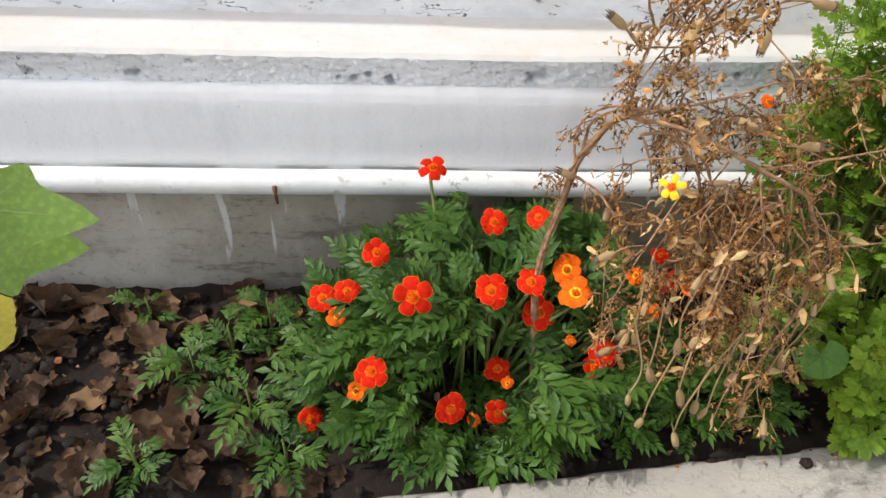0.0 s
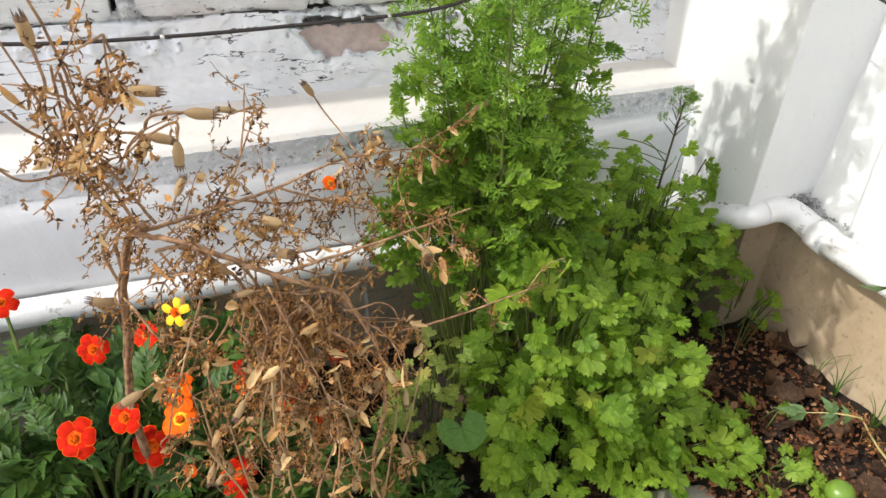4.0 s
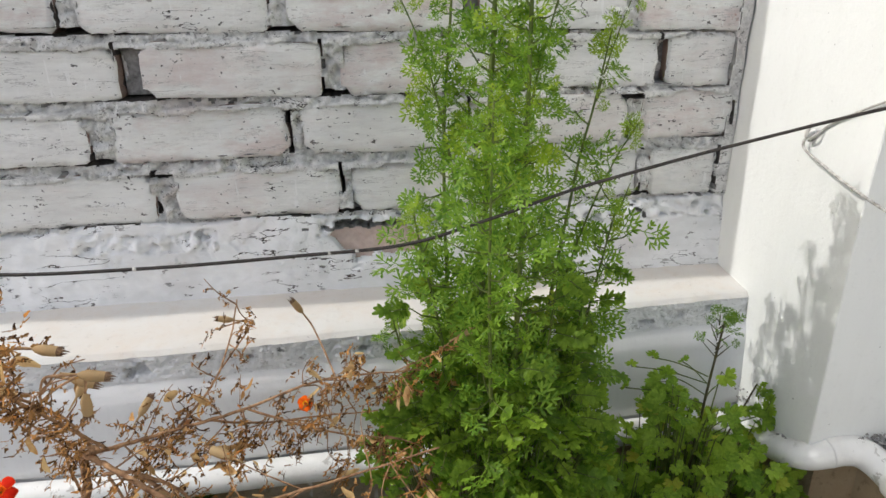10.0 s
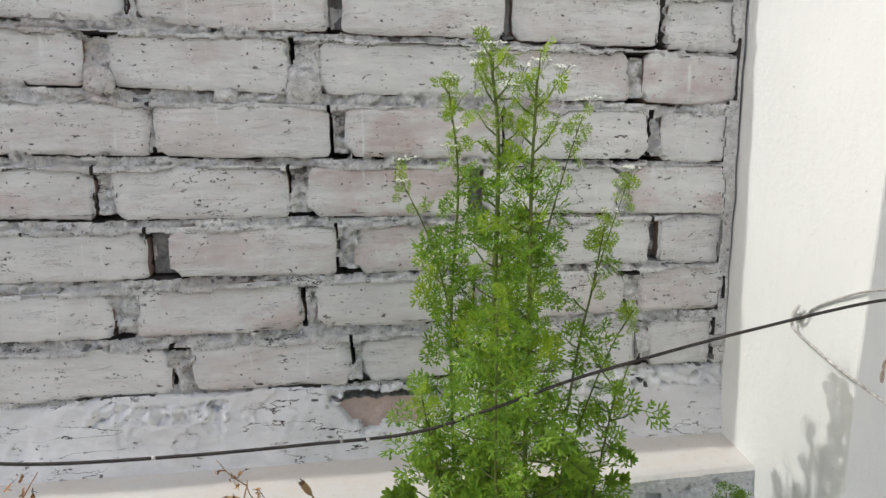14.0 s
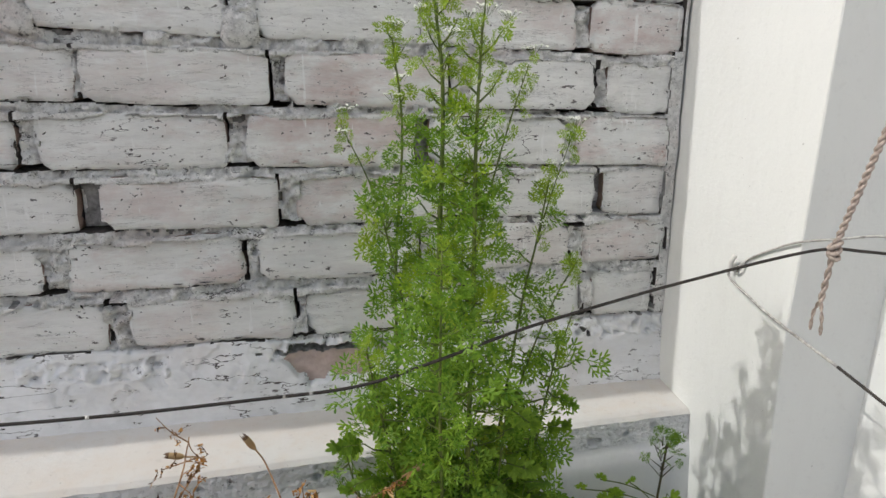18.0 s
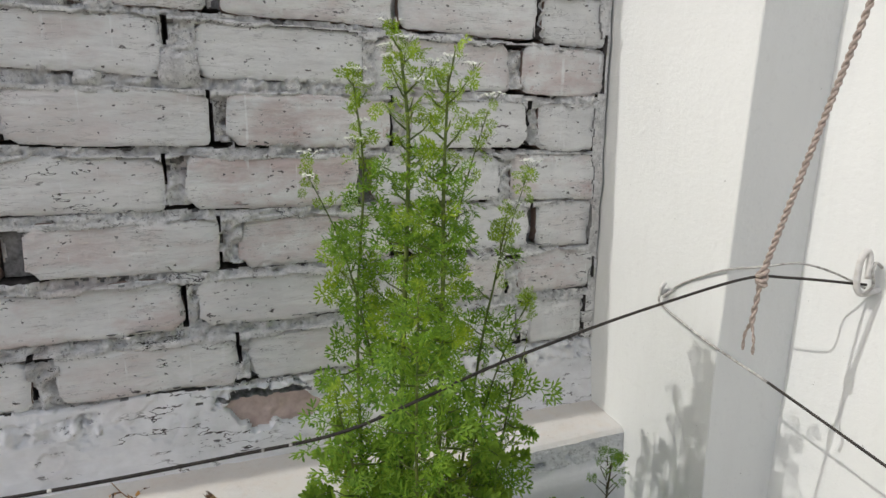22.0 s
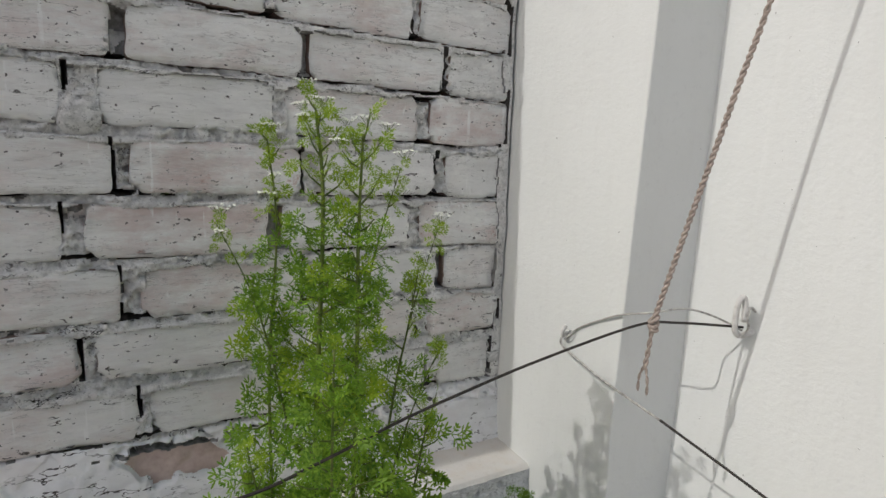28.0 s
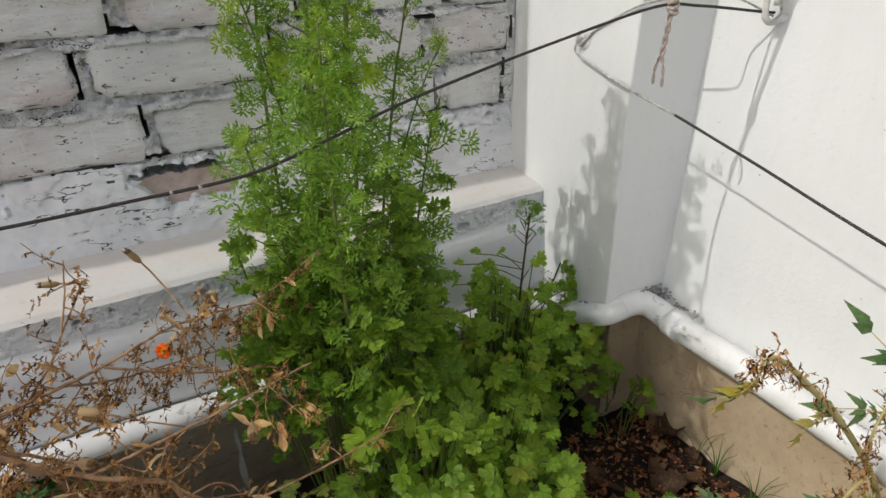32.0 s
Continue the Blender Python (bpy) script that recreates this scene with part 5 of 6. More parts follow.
def shape_pod(seed):
    """A dry seed head: a ribbed tapering cup with a ragged open mouth."""
    q = random.Random(seed)
    g = Geo()
    tube(g, [(0, -0.012, 0), (0, 0, 0), (0, 0.003, 0), (0, 0.008, 0.0004), (0, 0.014, 0.0003), (0, 0.020, 0)], [0.0006, 0.0009, 0.0030, 0.0043, 0.0044, 0.0040], 10, caps=False)
    for k in range(10):
        g.v[30 + k] *= q.uniform(0.92, 1.08)
    for k in range(20):
        j = k % 10
        tip = (g.v[50 + j] + g.v[50 + (j + 1) % 10]) * 0.5
        r = q.uniform(0.3, 1.25)
        g.v.append(Vector((tip.x * r, q.uniform(0.023, 0.029), tip.z * r)))
        g.f.append((50 + j, 50 + (j + 1) % 10, len(g.v) - 1))
        g.m.append(1)
    return g.mesh("seed_head_shape", [M_POD, M_BRISTLE])


def squiggle(g, p, d, size, w, steps):
    """A thin dry thread that twists as it runs; gives its points."""
    n = d.orthogonal().normalized()
    i, out = len(g.v), []
    bend = uni(0.1, 0.7)
    for k in range(steps + 1):
        s = d.cross(n).normalized() * w * (1.1 - 0.8 * k / steps) * uni(0.6, 1.4)
        g.v += [p - s, p + s + n * w * 0.6]
        out.append((p.copy(), d.copy()))
        d = (d + n * bend * uni(-0.3, 1.2) + Vector((uni(-0.55, 0.55), uni(-0.55, 0.55), uni(-0.55, 0.45)))).normalized()
        n = (n - d * n.dot(d)).normalized()
        p = p + d * size / steps
    for k in range(steps):
        b = i + 2 * k
        g.f.append((b, b + 1, b + 3, b + 2))
        g.m.append(0)
    return out


def curl_leaf(g, at, size, slot=0):
    """A shrivelled cut leaf: a crinkled rib with small curled lobes."""
    d = Vector((uni(-1, 1), uni(-1, 1), uni(-1.2, 0.4))).normalized()
    rib = squiggle(g, Vector(at), d, size, uni(0.0004, 0.0008), 6)
    for k in (1, 2, 3, 4, 5):
        p, dd = rib[k]
        side = (dd * 0.4 + Vector((uni(-1, 1), uni(-1, 1), uni(-1, 0.6)))).normalized()
        squiggle(g, p, side, size * uni(0.15, 0.40), uni(0.0006, 0.0016), 3)


def husk(g, at, size, slot=1):
    """A papery scrap of a dead bloom, folded along its length."""
    d = Vector((uni(-1, 1), uni(-1, 1), uni(-1.4, 0.5))).normalized()
    n = d.orthogonal().normalized()
    n = Matrix.Rotation(uni(0, 6.28), 3, d) @ n
    w = d.cross(n)
    i = len(g.v)
    for k in range(5):
        t = k / 4
        c = Vector(at) + d * size * t + n * size * 0.16 * math.sin(3.0 * t + size * 900)
        half = size * 0.21 * math.sin(math.pi * (0.12 + 0.80 * t)) * uni(0.75, 1.2)
        g.v += [c - w * half + n * half * uni(0.4, 1.0), c, c + w * half + n * half * uni(0.4, 1.0)]
    for k in range(4):
        b = i + 3 * k
        g.f += [(b, b + 1, b + 4, b + 3), (b + 1, b + 2, b + 5, b + 4)]
        g.m += [slot, slot]


M_PAPER = leafy("papery_dead_bloom", (0.44, 0.22, 0.07), (0.72, 0.52, 0.26), (0.70, 0.20, 0.03), 0.85, 0.35, True)
M_BRISTLE = simple("dark_dry_bristle", (0.10, 0.06, 0.04), (0.26, 0.16, 0.09), 0.9, 200.0, 0.3)
PODS = [shape_pod(s) for s in (1, 2, 3)]
crumple = Geo()
twigs = Geo()
JOINTS = []
pod_count = 0


def branch(name, pts, r0, r1, hang=0.5, side=0.05, gap=0.03, density=4, label="", pods=0.3):
    """A dead branch with side twigs, crumpled leaves and seed heads."""
    global pod_count
    line = smooth_line([Vector(p) - FOOT for p in pts], 8)
    g = Geo()
    r0, r1 = r0 * 0.8, r1 * 0.8
    tube(g, [p + Vector((uni(-1, 1), uni(-1, 1), uni(-1, 1))) * r0 * 0.3 for p in line], [r0 + (r1 - r0) * k / (len(line) - 1) for k in range(len(line))], 7)
    put(name, g.mesh(name, [M_TWIG]), dead, label=label)
    JOINTS.extend(line)
    run = 0.0
    for i in range(1, len(line)):
        run += (line[i] - line[i - 1]).length
        if run < gap:
            continue
        run = 0.0
        p = line[i]
        bunch = rnd.random()
        if bunch < 0.30 and density > 2:
            continue
        for rep in range(2):
            d = Vector((uni(-1, 1), uni(-1, 0.8), uni(-1, 1) - hang)).normalized()
            e = p + d * side * uni(0.5, 1.5)
            c = p.lerp(e, 0.5) + Vector((uni(-1, 1), uni(-1, 1), uni(-1, 1))) * side * 0.2
            tube(twigs, smooth_line([p, c, e], 3), [0.0008, 0.0007, 0.0006, 0.0005, 0.0005, 0.0004, 0.0004], 4)
            for k in range(density + (2 if bunch > 0.6 else 0)):
                curl_leaf(crumple, p.lerp(e, uni(0.2, 1.0)) + Vector((uni(-1, 1), uni(-1, 1), uni(-1, 1))) * 0.005, uni(0.008, 0.022))
            for k in range((1 + (bunch > 0.55)) if pods > 0.2 else (bunch > 0.8)):
                husk(crumple, p.lerp(e, uni(0.5, 1.1)), uni(0.008, 0.020))
            if rnd.random() < pods * 0.28:
                pod_count += 1
                put("seed_head", PODS[pod_count % 3], dead, aim(e, d + Vector((0, 0, -0.3 * hang)), (uni(-1, 1), uni(-1, 1), uni(-1, 1)), uni(0.65, 1.0)), "straw-coloured dry seed head")


def fibre_stem(pts, r, label):
    """A stout dead stem of several twisted fibres."""
    c = smooth_line([Vector(p) - FOOT for p in pts], 10)
    g = Geo()
    for k in range(4):
        out = []
        for i, p in enumerate(c):
            a = k * 1.57 + i * 0.09
            out.append(p + Vector((math.cos(a), math.sin(a), 0)) * r * 0.6 + Vector((nz(p, 60, k), nz(p, 60, k + 5), 0)) * r * 0.5)
        tube(g, out, [r * (0.80 - 0.25 * i / len(c)) for i in range(len(c))], 7)
    return put("main_stem", g.mesh("main_stem", [M_TWIG]), dead, label=label)


fibre_stem([(-0.790, -0.385, -0.01), (-0.799, -0.375, 0.06), (-0.806, -0.357, 0.17), (-0.803, -0.347, 0.22), (-0.791, -0.343, 0.28), (-0.782, -0.344, 0.336), (-0.775, -0.348, 0.357), (-0.764, -0.366, 0.395), (-0.742, -0.388, 0.424)], 0.0034, "thick brown fibrous dead stem")
for pts, r in (([(-0.782, -0.344, 0.332), (-0.789, -0.344, 0.370), (-0.783, -0.352, 0.396), (-0.766, -0.370, 0.417), (-0.745, -0.39, 0.424)], 0.0019),
               ([(-0.779, -0.345, 0.345), (-0.790, -0.346, 0.330), (-0.795, -0.345, 0.312), (-0.793, -0.344, 0.290), (-0.790, -0.344, 0.284)], 0.0013),
               ([(-0.779, -0.345, 0.350), (-0.777, -0.347, 0.384), (-0.768, -0.358, 0.402), (-0.752, -0.385, 0.422)], 0.0022),
               ([(-0.784, -0.345, 0.325), (-0.767, -0.385, 0.330), (-0.752, -0.405, 0.315), (-0.733, -0.405, 0.304), (-0.714, -0.405, 0.307), (-0.703, -0.402, 0.322), (-0.717, -0.40, 0.329), (-0.719, -0.40, 0.317)], 0.0018),
               ([(-0.737, -0.39, 0.395), (-0.726, -0.395, 0.371), (-0.719, -0.40, 0.343)], 0.0017),
               ([(-0.741, -0.39, 0.398), (-0.712, -0.395, 0.400), (-0.674, -0.40, 0.374), (-0.654, -0.41, 0.318), (-0.648, -0.415, 0.26)], 0.0022),
               ([(-0.712, -0.395, 0.400), (-0.69, -0.40, 0.379), (-0.675, -0.405, 0.352), (-0.661, -0.41, 0.300)], 0.0026),
               ([(-0.764, -0.39, 0.43), (-0.762, -0.451, 0.507), (-0.759, -0.543, 0.621)], 0.0011),
               ([(-0.735, -0.388, 0.424), (-0.744, -0.441, 0.493), (-0.749, -0.484, 0.548), (-0.742, -0.528, 0.599)], 0.0017),
               ([(-0.748, -0.479, 0.540), (-0.726, -0.508, 0.577), (-0.715, -0.543, 0.621)], 0.0011),
               ([(-0.744, -0.443, 0.496), (-0.721, -0.481, 0.540), (-0.689, -0.499, 0.560)], 0.0009)):
    branch("branch", pts, r, r * 0.6, 0.1, 0.026, 0.022, 4, "", 0.06)
branch("branch", [(-0.755, -0.38, 0.412), (-0.71, -0.42, 0.418), (-0.65, -0.453, 0.399), (-0.60, -0.46, 0.375)], 0.0032, 0.0024, 0.6, 0.055, 0.016, 8)
branch("branch", [(-0.65, -0.453, 0.399), (-0.60, -0.44, 0.398), (-0.53, -0.41, 0.390), (-0.46, -0.39, 0.392)], 0.0020, 0.0010, 0.2, 0.05, 0.018, 6)
branch("branch", [(-0.76, -0.38, 0.41), (-0.70, -0.35, 0.405), (-0.635, -0.33, 0.408), (-0.56, -0.31, 0.420), (-0.47, -0.30, 0.416)], 0.0026, 0.0010, 0.2, 0.050, 0.011, 9, "", 0.22)
branch("branch", [(-0.665, -0.335, 0.403), (-0.625, -0.32, 0.385), (-0.57, -0.30, 0.372), (-0.51, -0.29, 0.365)], 0.0016, 0.0008, 0.5, 0.035, 0.016, 5, "", 0.3)
branch("branch", [(-0.63, -0.33, 0.408), (-0.56, -0.33, 0.375), (-0.49, -0.32, 0.35)], 0.0016, 0.0009, 0.4, 0.042, 0.013, 8, "", 0.12)
branch("branch", [(-0.69, -0.345, 0.405), (-0.665, -0.30, 0.42), (-0.652, -0.26, 0.445), (-0.645, -0.235, 0.475)], 0.0016, 0.0008, -0.2, 0.032, 0.018, 5, "", 0.12)
branch("branch", [(-0.75, -0.375, 0.412), (-0.757, -0.394, 0.459), (-0.766, -0.438, 0.515), (-0.752, -0.495, 0.592)], 0.0020, 0.0010, -0.2, 0.034, 0.016, 4, "", 0.12)
branch("branch", [(-0.766, -0.435, 0.511), (-0.790, -0.465, 0.555), (-0.807, -0.520, 0.630)], 0.0016, 0.0008, -0.3, 0.02, 0.2, 1)
branch("branch", [(-0.752, -0.448, 0.533), (-0.744, -0.512, 0.607), (-0.744, -0.571, 0.680)], 0.0013, 0.0007, -0.3, 0.02, 0.2, 1)
branch("branch", [(-0.60, -0.46, 0.375), (-0.575, -0.47, 0.32), (-0.57, -0.475, 0.25), (-0.585, -0.475, 0.16), (-0.57, -0.47, 0.06)], 0.0030, 0.0016, 0.6, 0.045, 0.03, 4, "pale bare hanging stalk")
for k in range(20):
    a = (-0.655 + uni(-0.06, 0.055), -0.455 + uni(-0.03, 0.04), 0.40 - uni(0.0, 0.05))
    b = (a[0] + uni(-0.05, 0.06), a[1] + uni(-0.03, 0.05), 0.31 + uni(-0.05, 0.03))
    c = (b[0] + uni(-0.03, 0.03), b[1] + uni(-0.02, 0.03), 0.20 + uni(-0.09, 0.08))
    branch("hanging_twig", [a, b, c], 0.0013, 0.0006, 1.0, 0.036, 0.020, 5, "", 0.35)
for k in range(1):
    a = (-0.60, -0.45, 0.36)
    branch("branch", [a, (-0.53 + uni(-0.02, 0.02), -0.44, 0.33 + uni(-0.03, 0.02)), (-0.44 + uni(-0.05, 0.06), -0.42 + uni(-0.02, 0.04), 0.27 + uni(-0.06, 0.10))], 0.0022, 0.0009, 0.5, 0.045, 0.024, 4, "", 0.2)
for x, y, z, L in ((-0.70, -0.47, 0.16, 0.10), (-0.66, -0.475, 0.13, 0.12), (-0.635, -0.475, 0.11, 0.11), (-0.60, -0.47, 0.15, 0.12), (-0.675, -0.465, 0.20, 0.10), (-0.72, -0.455, 0.20, 0.08), (-0.615, -0.47, 0.09, 0.14), (-0.575, -0.47, 0.10, 0.14), (-0.64, -0.47, 0.18, 0.10), (-0.69, -0.475, 0.08, 0.11), (-0.665, -0.48, 0.22, 0.09), (-0.71, -0.465, 0.11, 0.12), (-0.60, -0.475, 0.21, 0.09), (-0.65, -0.48, 0.06, 0.12), (-0.55, -0.46, 0.17, 0.10)):
    g = Geo()
    line = smooth_line([Vector((x + uni(-0.02, 0.02), y, z + L)) - FOOT, Vector((x + uni(-0.01, 0.01), y - 0.004, z + L * 0.4)) - FOOT, Vector((x, y, z)) - FOOT], 5)
    tube(g, line, 0.0010, 5)
    put("seed_stalk", g.mesh("seed_stalk", [M_POD]), dead, label="pale straw seed stalk")
    put("seed_head", PODS[leaf_n % 3], dead, aim(line[-1], (uni(-0.4, 0.4), uni(-0.2, 0.2), -1), CAM_SIDE, uni(0.8, 1.1)), "straw-coloured dry seed head")
tagged(put("fine_twig_tangle", twigs.mesh("dead_twigs", [M_TWIG]), dead), kind="stuff")
tagged(put("shrivelled_leaves", crumple.mesh("shrivelled_leaves", [M_DRY, M_PAPER]), dead, label="brown crumpled dry leaves"), kind="stuff")
for at, d in (((-0.804, -0.474, 0.529), (-1, 0, 0.75)), ((-0.689, -0.499, 0.560), (1, 0, -0.2)), ((-0.698, -0.476, 0.532), (-0.1, 0, -1)), ((-0.754, -0.512, 0.607), (0, -0.2, 1)), ((-0.718, -0.483, 0.571), (1, -0.2, -0.1)), ((-0.719, -0.447, 0.526), (1, 0, -0.4)),
              ((-0.656, -0.212, 0.44), (-1, 0, 0.2)), ((-0.580, -0.25, 0.462), (-0.5, 0, 0.8)), ((-0.744, -0.571, 0.680), (0.1, 0, 1))):
    put("seed_head", PODS[0], dead, aim(Vector(at) - FOOT, d, (0, -1, 0.2), 0.8), "straw-coloured dry seed head")
    p, d = Vector(at) - FOOT, Vector(d).normalized()
    stalk = Geo()
    end = min((q for q in JOINTS if q.z < p.z - 0.012), key=lambda q: (q - p + d * 0.03).length)
    tube(stalk, smooth_line([p, p - d * 0.016 - Vector((0, 0, 0.003)), end.lerp(p - d * 0.02, 0.4), end], 5), 0.0009, 5)
    put("seed_stalk", stalk.mesh("seed_stalk", [M_TWIG]), dead)
flower(dead, (-0.728, -0.458, 0.383), Vector((-0.5, -0.6, 0.5)), "yellow", 0.60)
flower(dead, (-0.580, -0.312, 0.396), CAM_SIDE, "orange", 0.42)
for at, sc in (((-0.655, -0.42, 0.235), 0.75), ((-0.625, -0.43, 0.205), 0.6), ((-0.60, -0.40, 0.25), 0.45), ((-0.69, -0.40, 0.26), 0.5)):
    flower(dead, at, CAM_SIDE + Vector((uni(-0.6, 0.6), 0, uni(-0.3, 0.5))), "orange" if sc > 0.55 else "red", sc)

# ---- litter on the bed ----


def dry_leaf(seed, L, mat):
    q = random.Random(seed)
    a, b = q.uniform(0.1, 0.3), q.uniform(-0.2, 0.3)

    def P(u, v):
        w = L * 0.36 * math.sin(math.pi * (0.06 + 0.9 * u)) ** 0.7 * (1 + 0.22 * math.sin(u * 19 + seed))
        vv = v * 2 - 1
        return (w * vv, L * (u - 0.5), L * (a * vv * vv + b * (u - 0.5) ** 2 + 0.05 * math.sin(u * 8 + vv * 3 + seed)))

    return sheet(8, 6, P).mesh("dry_leaf_shape", [mat])


M_FALLEN = leafy("fallen_leaf_brown", (0.026, 0.015, 0.009), (0.14, 0.075, 0.036), (0.34, 0.21, 0.10), 0.85, 0.1)
DRY = [dry_leaf(s, l, M_FALLEN) for s, l in ((1, 0.05), (2, 0.06), (3, 0.04), (4, 0.045), (5, 0.035))]
for k in range(235):
    if k < 180:
        x, y = uni(-1.55, -1.02), uni(-0.52, -0.19)
    elif k < 220:
        x, y = uni(-0.16, 0.11), uni(-0.62, -0.30)
    else:
        x, y = uni(-1.0, -0.3), uni(-0.48, -0.2)
    lf = put("dry_leaf", DRY[k % 5], None, Matrix.Translation((x, y, 0.010 + uni(0, 0.008))) @ Euler((uni(-0.5, 0.5), uni(-0.5, 0.5), uni(0, 6.3))).to_matrix().to_4x4() @ Matrix.Scale(uni(0.45, 1.0) if k % 9 or k > 180 else 1.25, 4))
    tagged(lf, "curled brown dead leaf lying on dark soil", "dead leaf", "fallen leaves")

chips = Geo()
for k in range(5200):
    if k % 6:
        x, y = uni(-0.20, 0.10), uni(-0.75, -0.27)
    else:
        x, y = uni(-1.6, -0.2), uni(-0.50, -0.18)
    s = uni(0.0014, 0.0048) if k % 13 else uni(0.005, 0.010)
    m = Matrix.Translation((x, y, 0.011 + 0.014 * nz((x, y, 0), 9) + uni(0, 0.005))) @ Euler((uni(-0.6, 0.6), uni(-0.6, 0.6), uni(0, 6.3))).to_matrix().to_4x4()
    rim = [(s * math.cos(a) * uni(0.7, 1.1), s * 0.65 * math.sin(a) * uni(0.7, 1.1), s * 0.25 * math.cos(2 * a) * uni(0.2, 1.0)) for a in (0.2, 1.1, 2.1, 3.2, 4.2, 5.3)]
    chips.add(rim + [(0, 0, s * uni(0.0, 0.3))], [(0, 1, 6), (1, 2, 6), (2, 3, 6), (3, 4, 6), (4, 5, 6), (5, 0, 6)], 0, m)


def litter():
    m = Mat("bark_litter", 0.9, 0.2)
    c = m.mix(m.island(), (0.026, 0.012, 0.007), (0.28, 0.115, 0.050))
    c = m.mix(m.ramp(m.island(), 0.90, 0.96), c, (0.36, 0.24, 0.13))
    m.color(c)
    m.bump(m.noise(300.0, 4.0), 0.4, 0.001)
    return m.m


tagged(put("bark_litter", chips.mesh("bark_litter", [litter()], False)), "scattered brown bark chips and leaf crumbs on the soil", "litter", kind="stuff")

clods = Geo()
for k in range(420):
    x, y = (uni(-1.6, -1.0), uni(-0.52, -0.19)) if k % 2 else (uni(-1.0, 0.1), uni(-0.5, -0.2))
    s = uni(0.004, 0.013)
    q = [Vector((math.cos(a) * math.cos(b), math.sin(a) * math.cos(b), math.sin(b) * 0.7)) * s * uni(0.75, 1.2) for b in (-0.9, 0.0, 0.9) for a in [j * 1.2566 for j in range(5)]]
    f = [(i * 5 + j, i * 5 + (j + 1) % 5, i * 5 + 5 + (j + 1) % 5, i * 5 + 5 + j) for i in range(2) for j in range(5)] + [(10, 11, 12, 13, 14)]
    clods.add(q, f, 0, Matrix.Translation((x, y, 0.008 + 0.014 * nz((x, y, 0), 9))) @ Matrix.Rotation(uni(0, 6), 4, "Z"))
tagged(put("soil_clods", clods.mesh("soil_clods", [M_SOIL])), "dark lumps of crumbly earth in the bed", "soil", kind="stuff")

# large lobed leaves of a vine at the end of the bed
def broad_leaf(seed, L, lobes, mat, vein):
    q = random.Random(seed)
    g = Geo()
    ring = []
    N = 40
    for k in range(N + 1):
        th = -2.75 + 5.5 * k / N
        r = L * (0.46 + lobes * abs(math.cos(th * 1.55)) ** 2.2 + 0.012 * math.sin(th * 17)) if lobes < 0.15 else L * (0.34 + 0.52 * math.exp(-(abs(th) / 0.34) ** 1.2) + 0.10 * math.exp(-((abs(th) - 1.15) / 0.28) ** 2))
        ring.append(Vector((math.sin(th) * r * 0.95, 0.38 * L + math.cos(th) * r * 0.8, 0)))
    g.v.append(Vector((0, 0.30 * L, 0)))
    for f in (0.5, 1.0):
        for p in ring:
            p2 = g.v[0].lerp(p, f)
            p2.z = -0.10 * L * (abs(p2.x) / L) + 0.03 * L * math.sin(p2.y / L * 7 + seed) + 0.02 * L * math.sin(p2.x / L * 11) - 0.12 * L * (p2.y / L) ** 2
            g.v.append(p2)
    n = N + 1
    for k in range(N):
        g.f.append((0, 1 + k, 2 + k))
        g.f.append((1 + k, 1 + n + k, 2 + n + k, 2 + k))
        g.m += [0, 0]
    for th in (0.0, 1.0, -1.0, 2.0, -2.0):
        e = Vector((math.sin(th) * L * 0.30, 0.38 * L + math.cos(th) * L * (0.42 if th == 0 else 0.25), 0))
        pts = [g.v[0].lerp(e, t) + Vector((0, 0, 0.004 - 0.10 * L * abs(g.v[0].lerp(e, t).x) / L - 0.12 * L * (g.v[0].lerp(e, t).y / L) ** 2)) for t in (0, 0.5, 1)]
        tube(g, pts, [0.0008, 0.0006, 0.0003], 4, 1, False)
    return g.mesh("broad_leaf", [mat, vein])


M_VINE = leafy("vine_leaf_green", (0.19, 0.31, 0.065), (0.26, 0.38, 0.08), None, 0.45, 0.4)
M_OLD = leafy("yellowed_leaf", (0.55, 0.45, 0.06), (0.45, 0.42, 0.08), (0.5, 0.4, 0.2), 0.55, 0.4)
M_VEIN = simple("pale_leaf_vein", (0.24, 0.33, 0.11), (0.20, 0.30, 0.09), 0.6, 80.0, 0.1)
vo = Vector((-1.365, -0.60, 0.0))
vine = thing("vine", "leafy vine with one green and one yellowing lobed leaf", "climbing plant", vo)
vg = Geo()
tube(vg, smooth_line([(0, 0, -0.01), (0.02, 0.0, 0.2), (0.01, 0.01, 0.40), (0.03, -0.02, 0.56)], 6), 0.003, 6)
put("stem", vg.mesh("vine_stem", [M_STEM]), vine)
LEAF_G, LEAF_Y = broad_leaf(1, 0.115, 0.16, M_VINE, M_VEIN), broad_leaf(2, 0.075, 0.14, M_OLD, M_VEIN)
for me, at, d, nrm, lab in ((LEAF_G, (0.122, -0.005, 0.462), (1, 0.1, -0.16), (0.2, -0.7, 0.75), "broad green pointed leaf"), (LEAF_G, (0.105, 0.0, 0.428), (0.9, 0.1, -0.10), (0.1, -0.8, 0.6), "broad green pointed leaf"),
                            (LEAF_Y, (0.105, -0.01, 0.385), (0.40, 0.0, -1), (0.2, -0.9, 0.3), "yellowing lobed leaf")):
    put("leaf", me, vine, aim(at, d, nrm, 0.72), lab)
    sg = Geo()
    tube(sg, [(0.015, 0, at[2] - 0.05), (0.03, 0, at[2] - 0.01), at], 0.0016, 5)
    put("leaf_stalk", sg.mesh("leaf_stalk", [M_STEM]), vine)

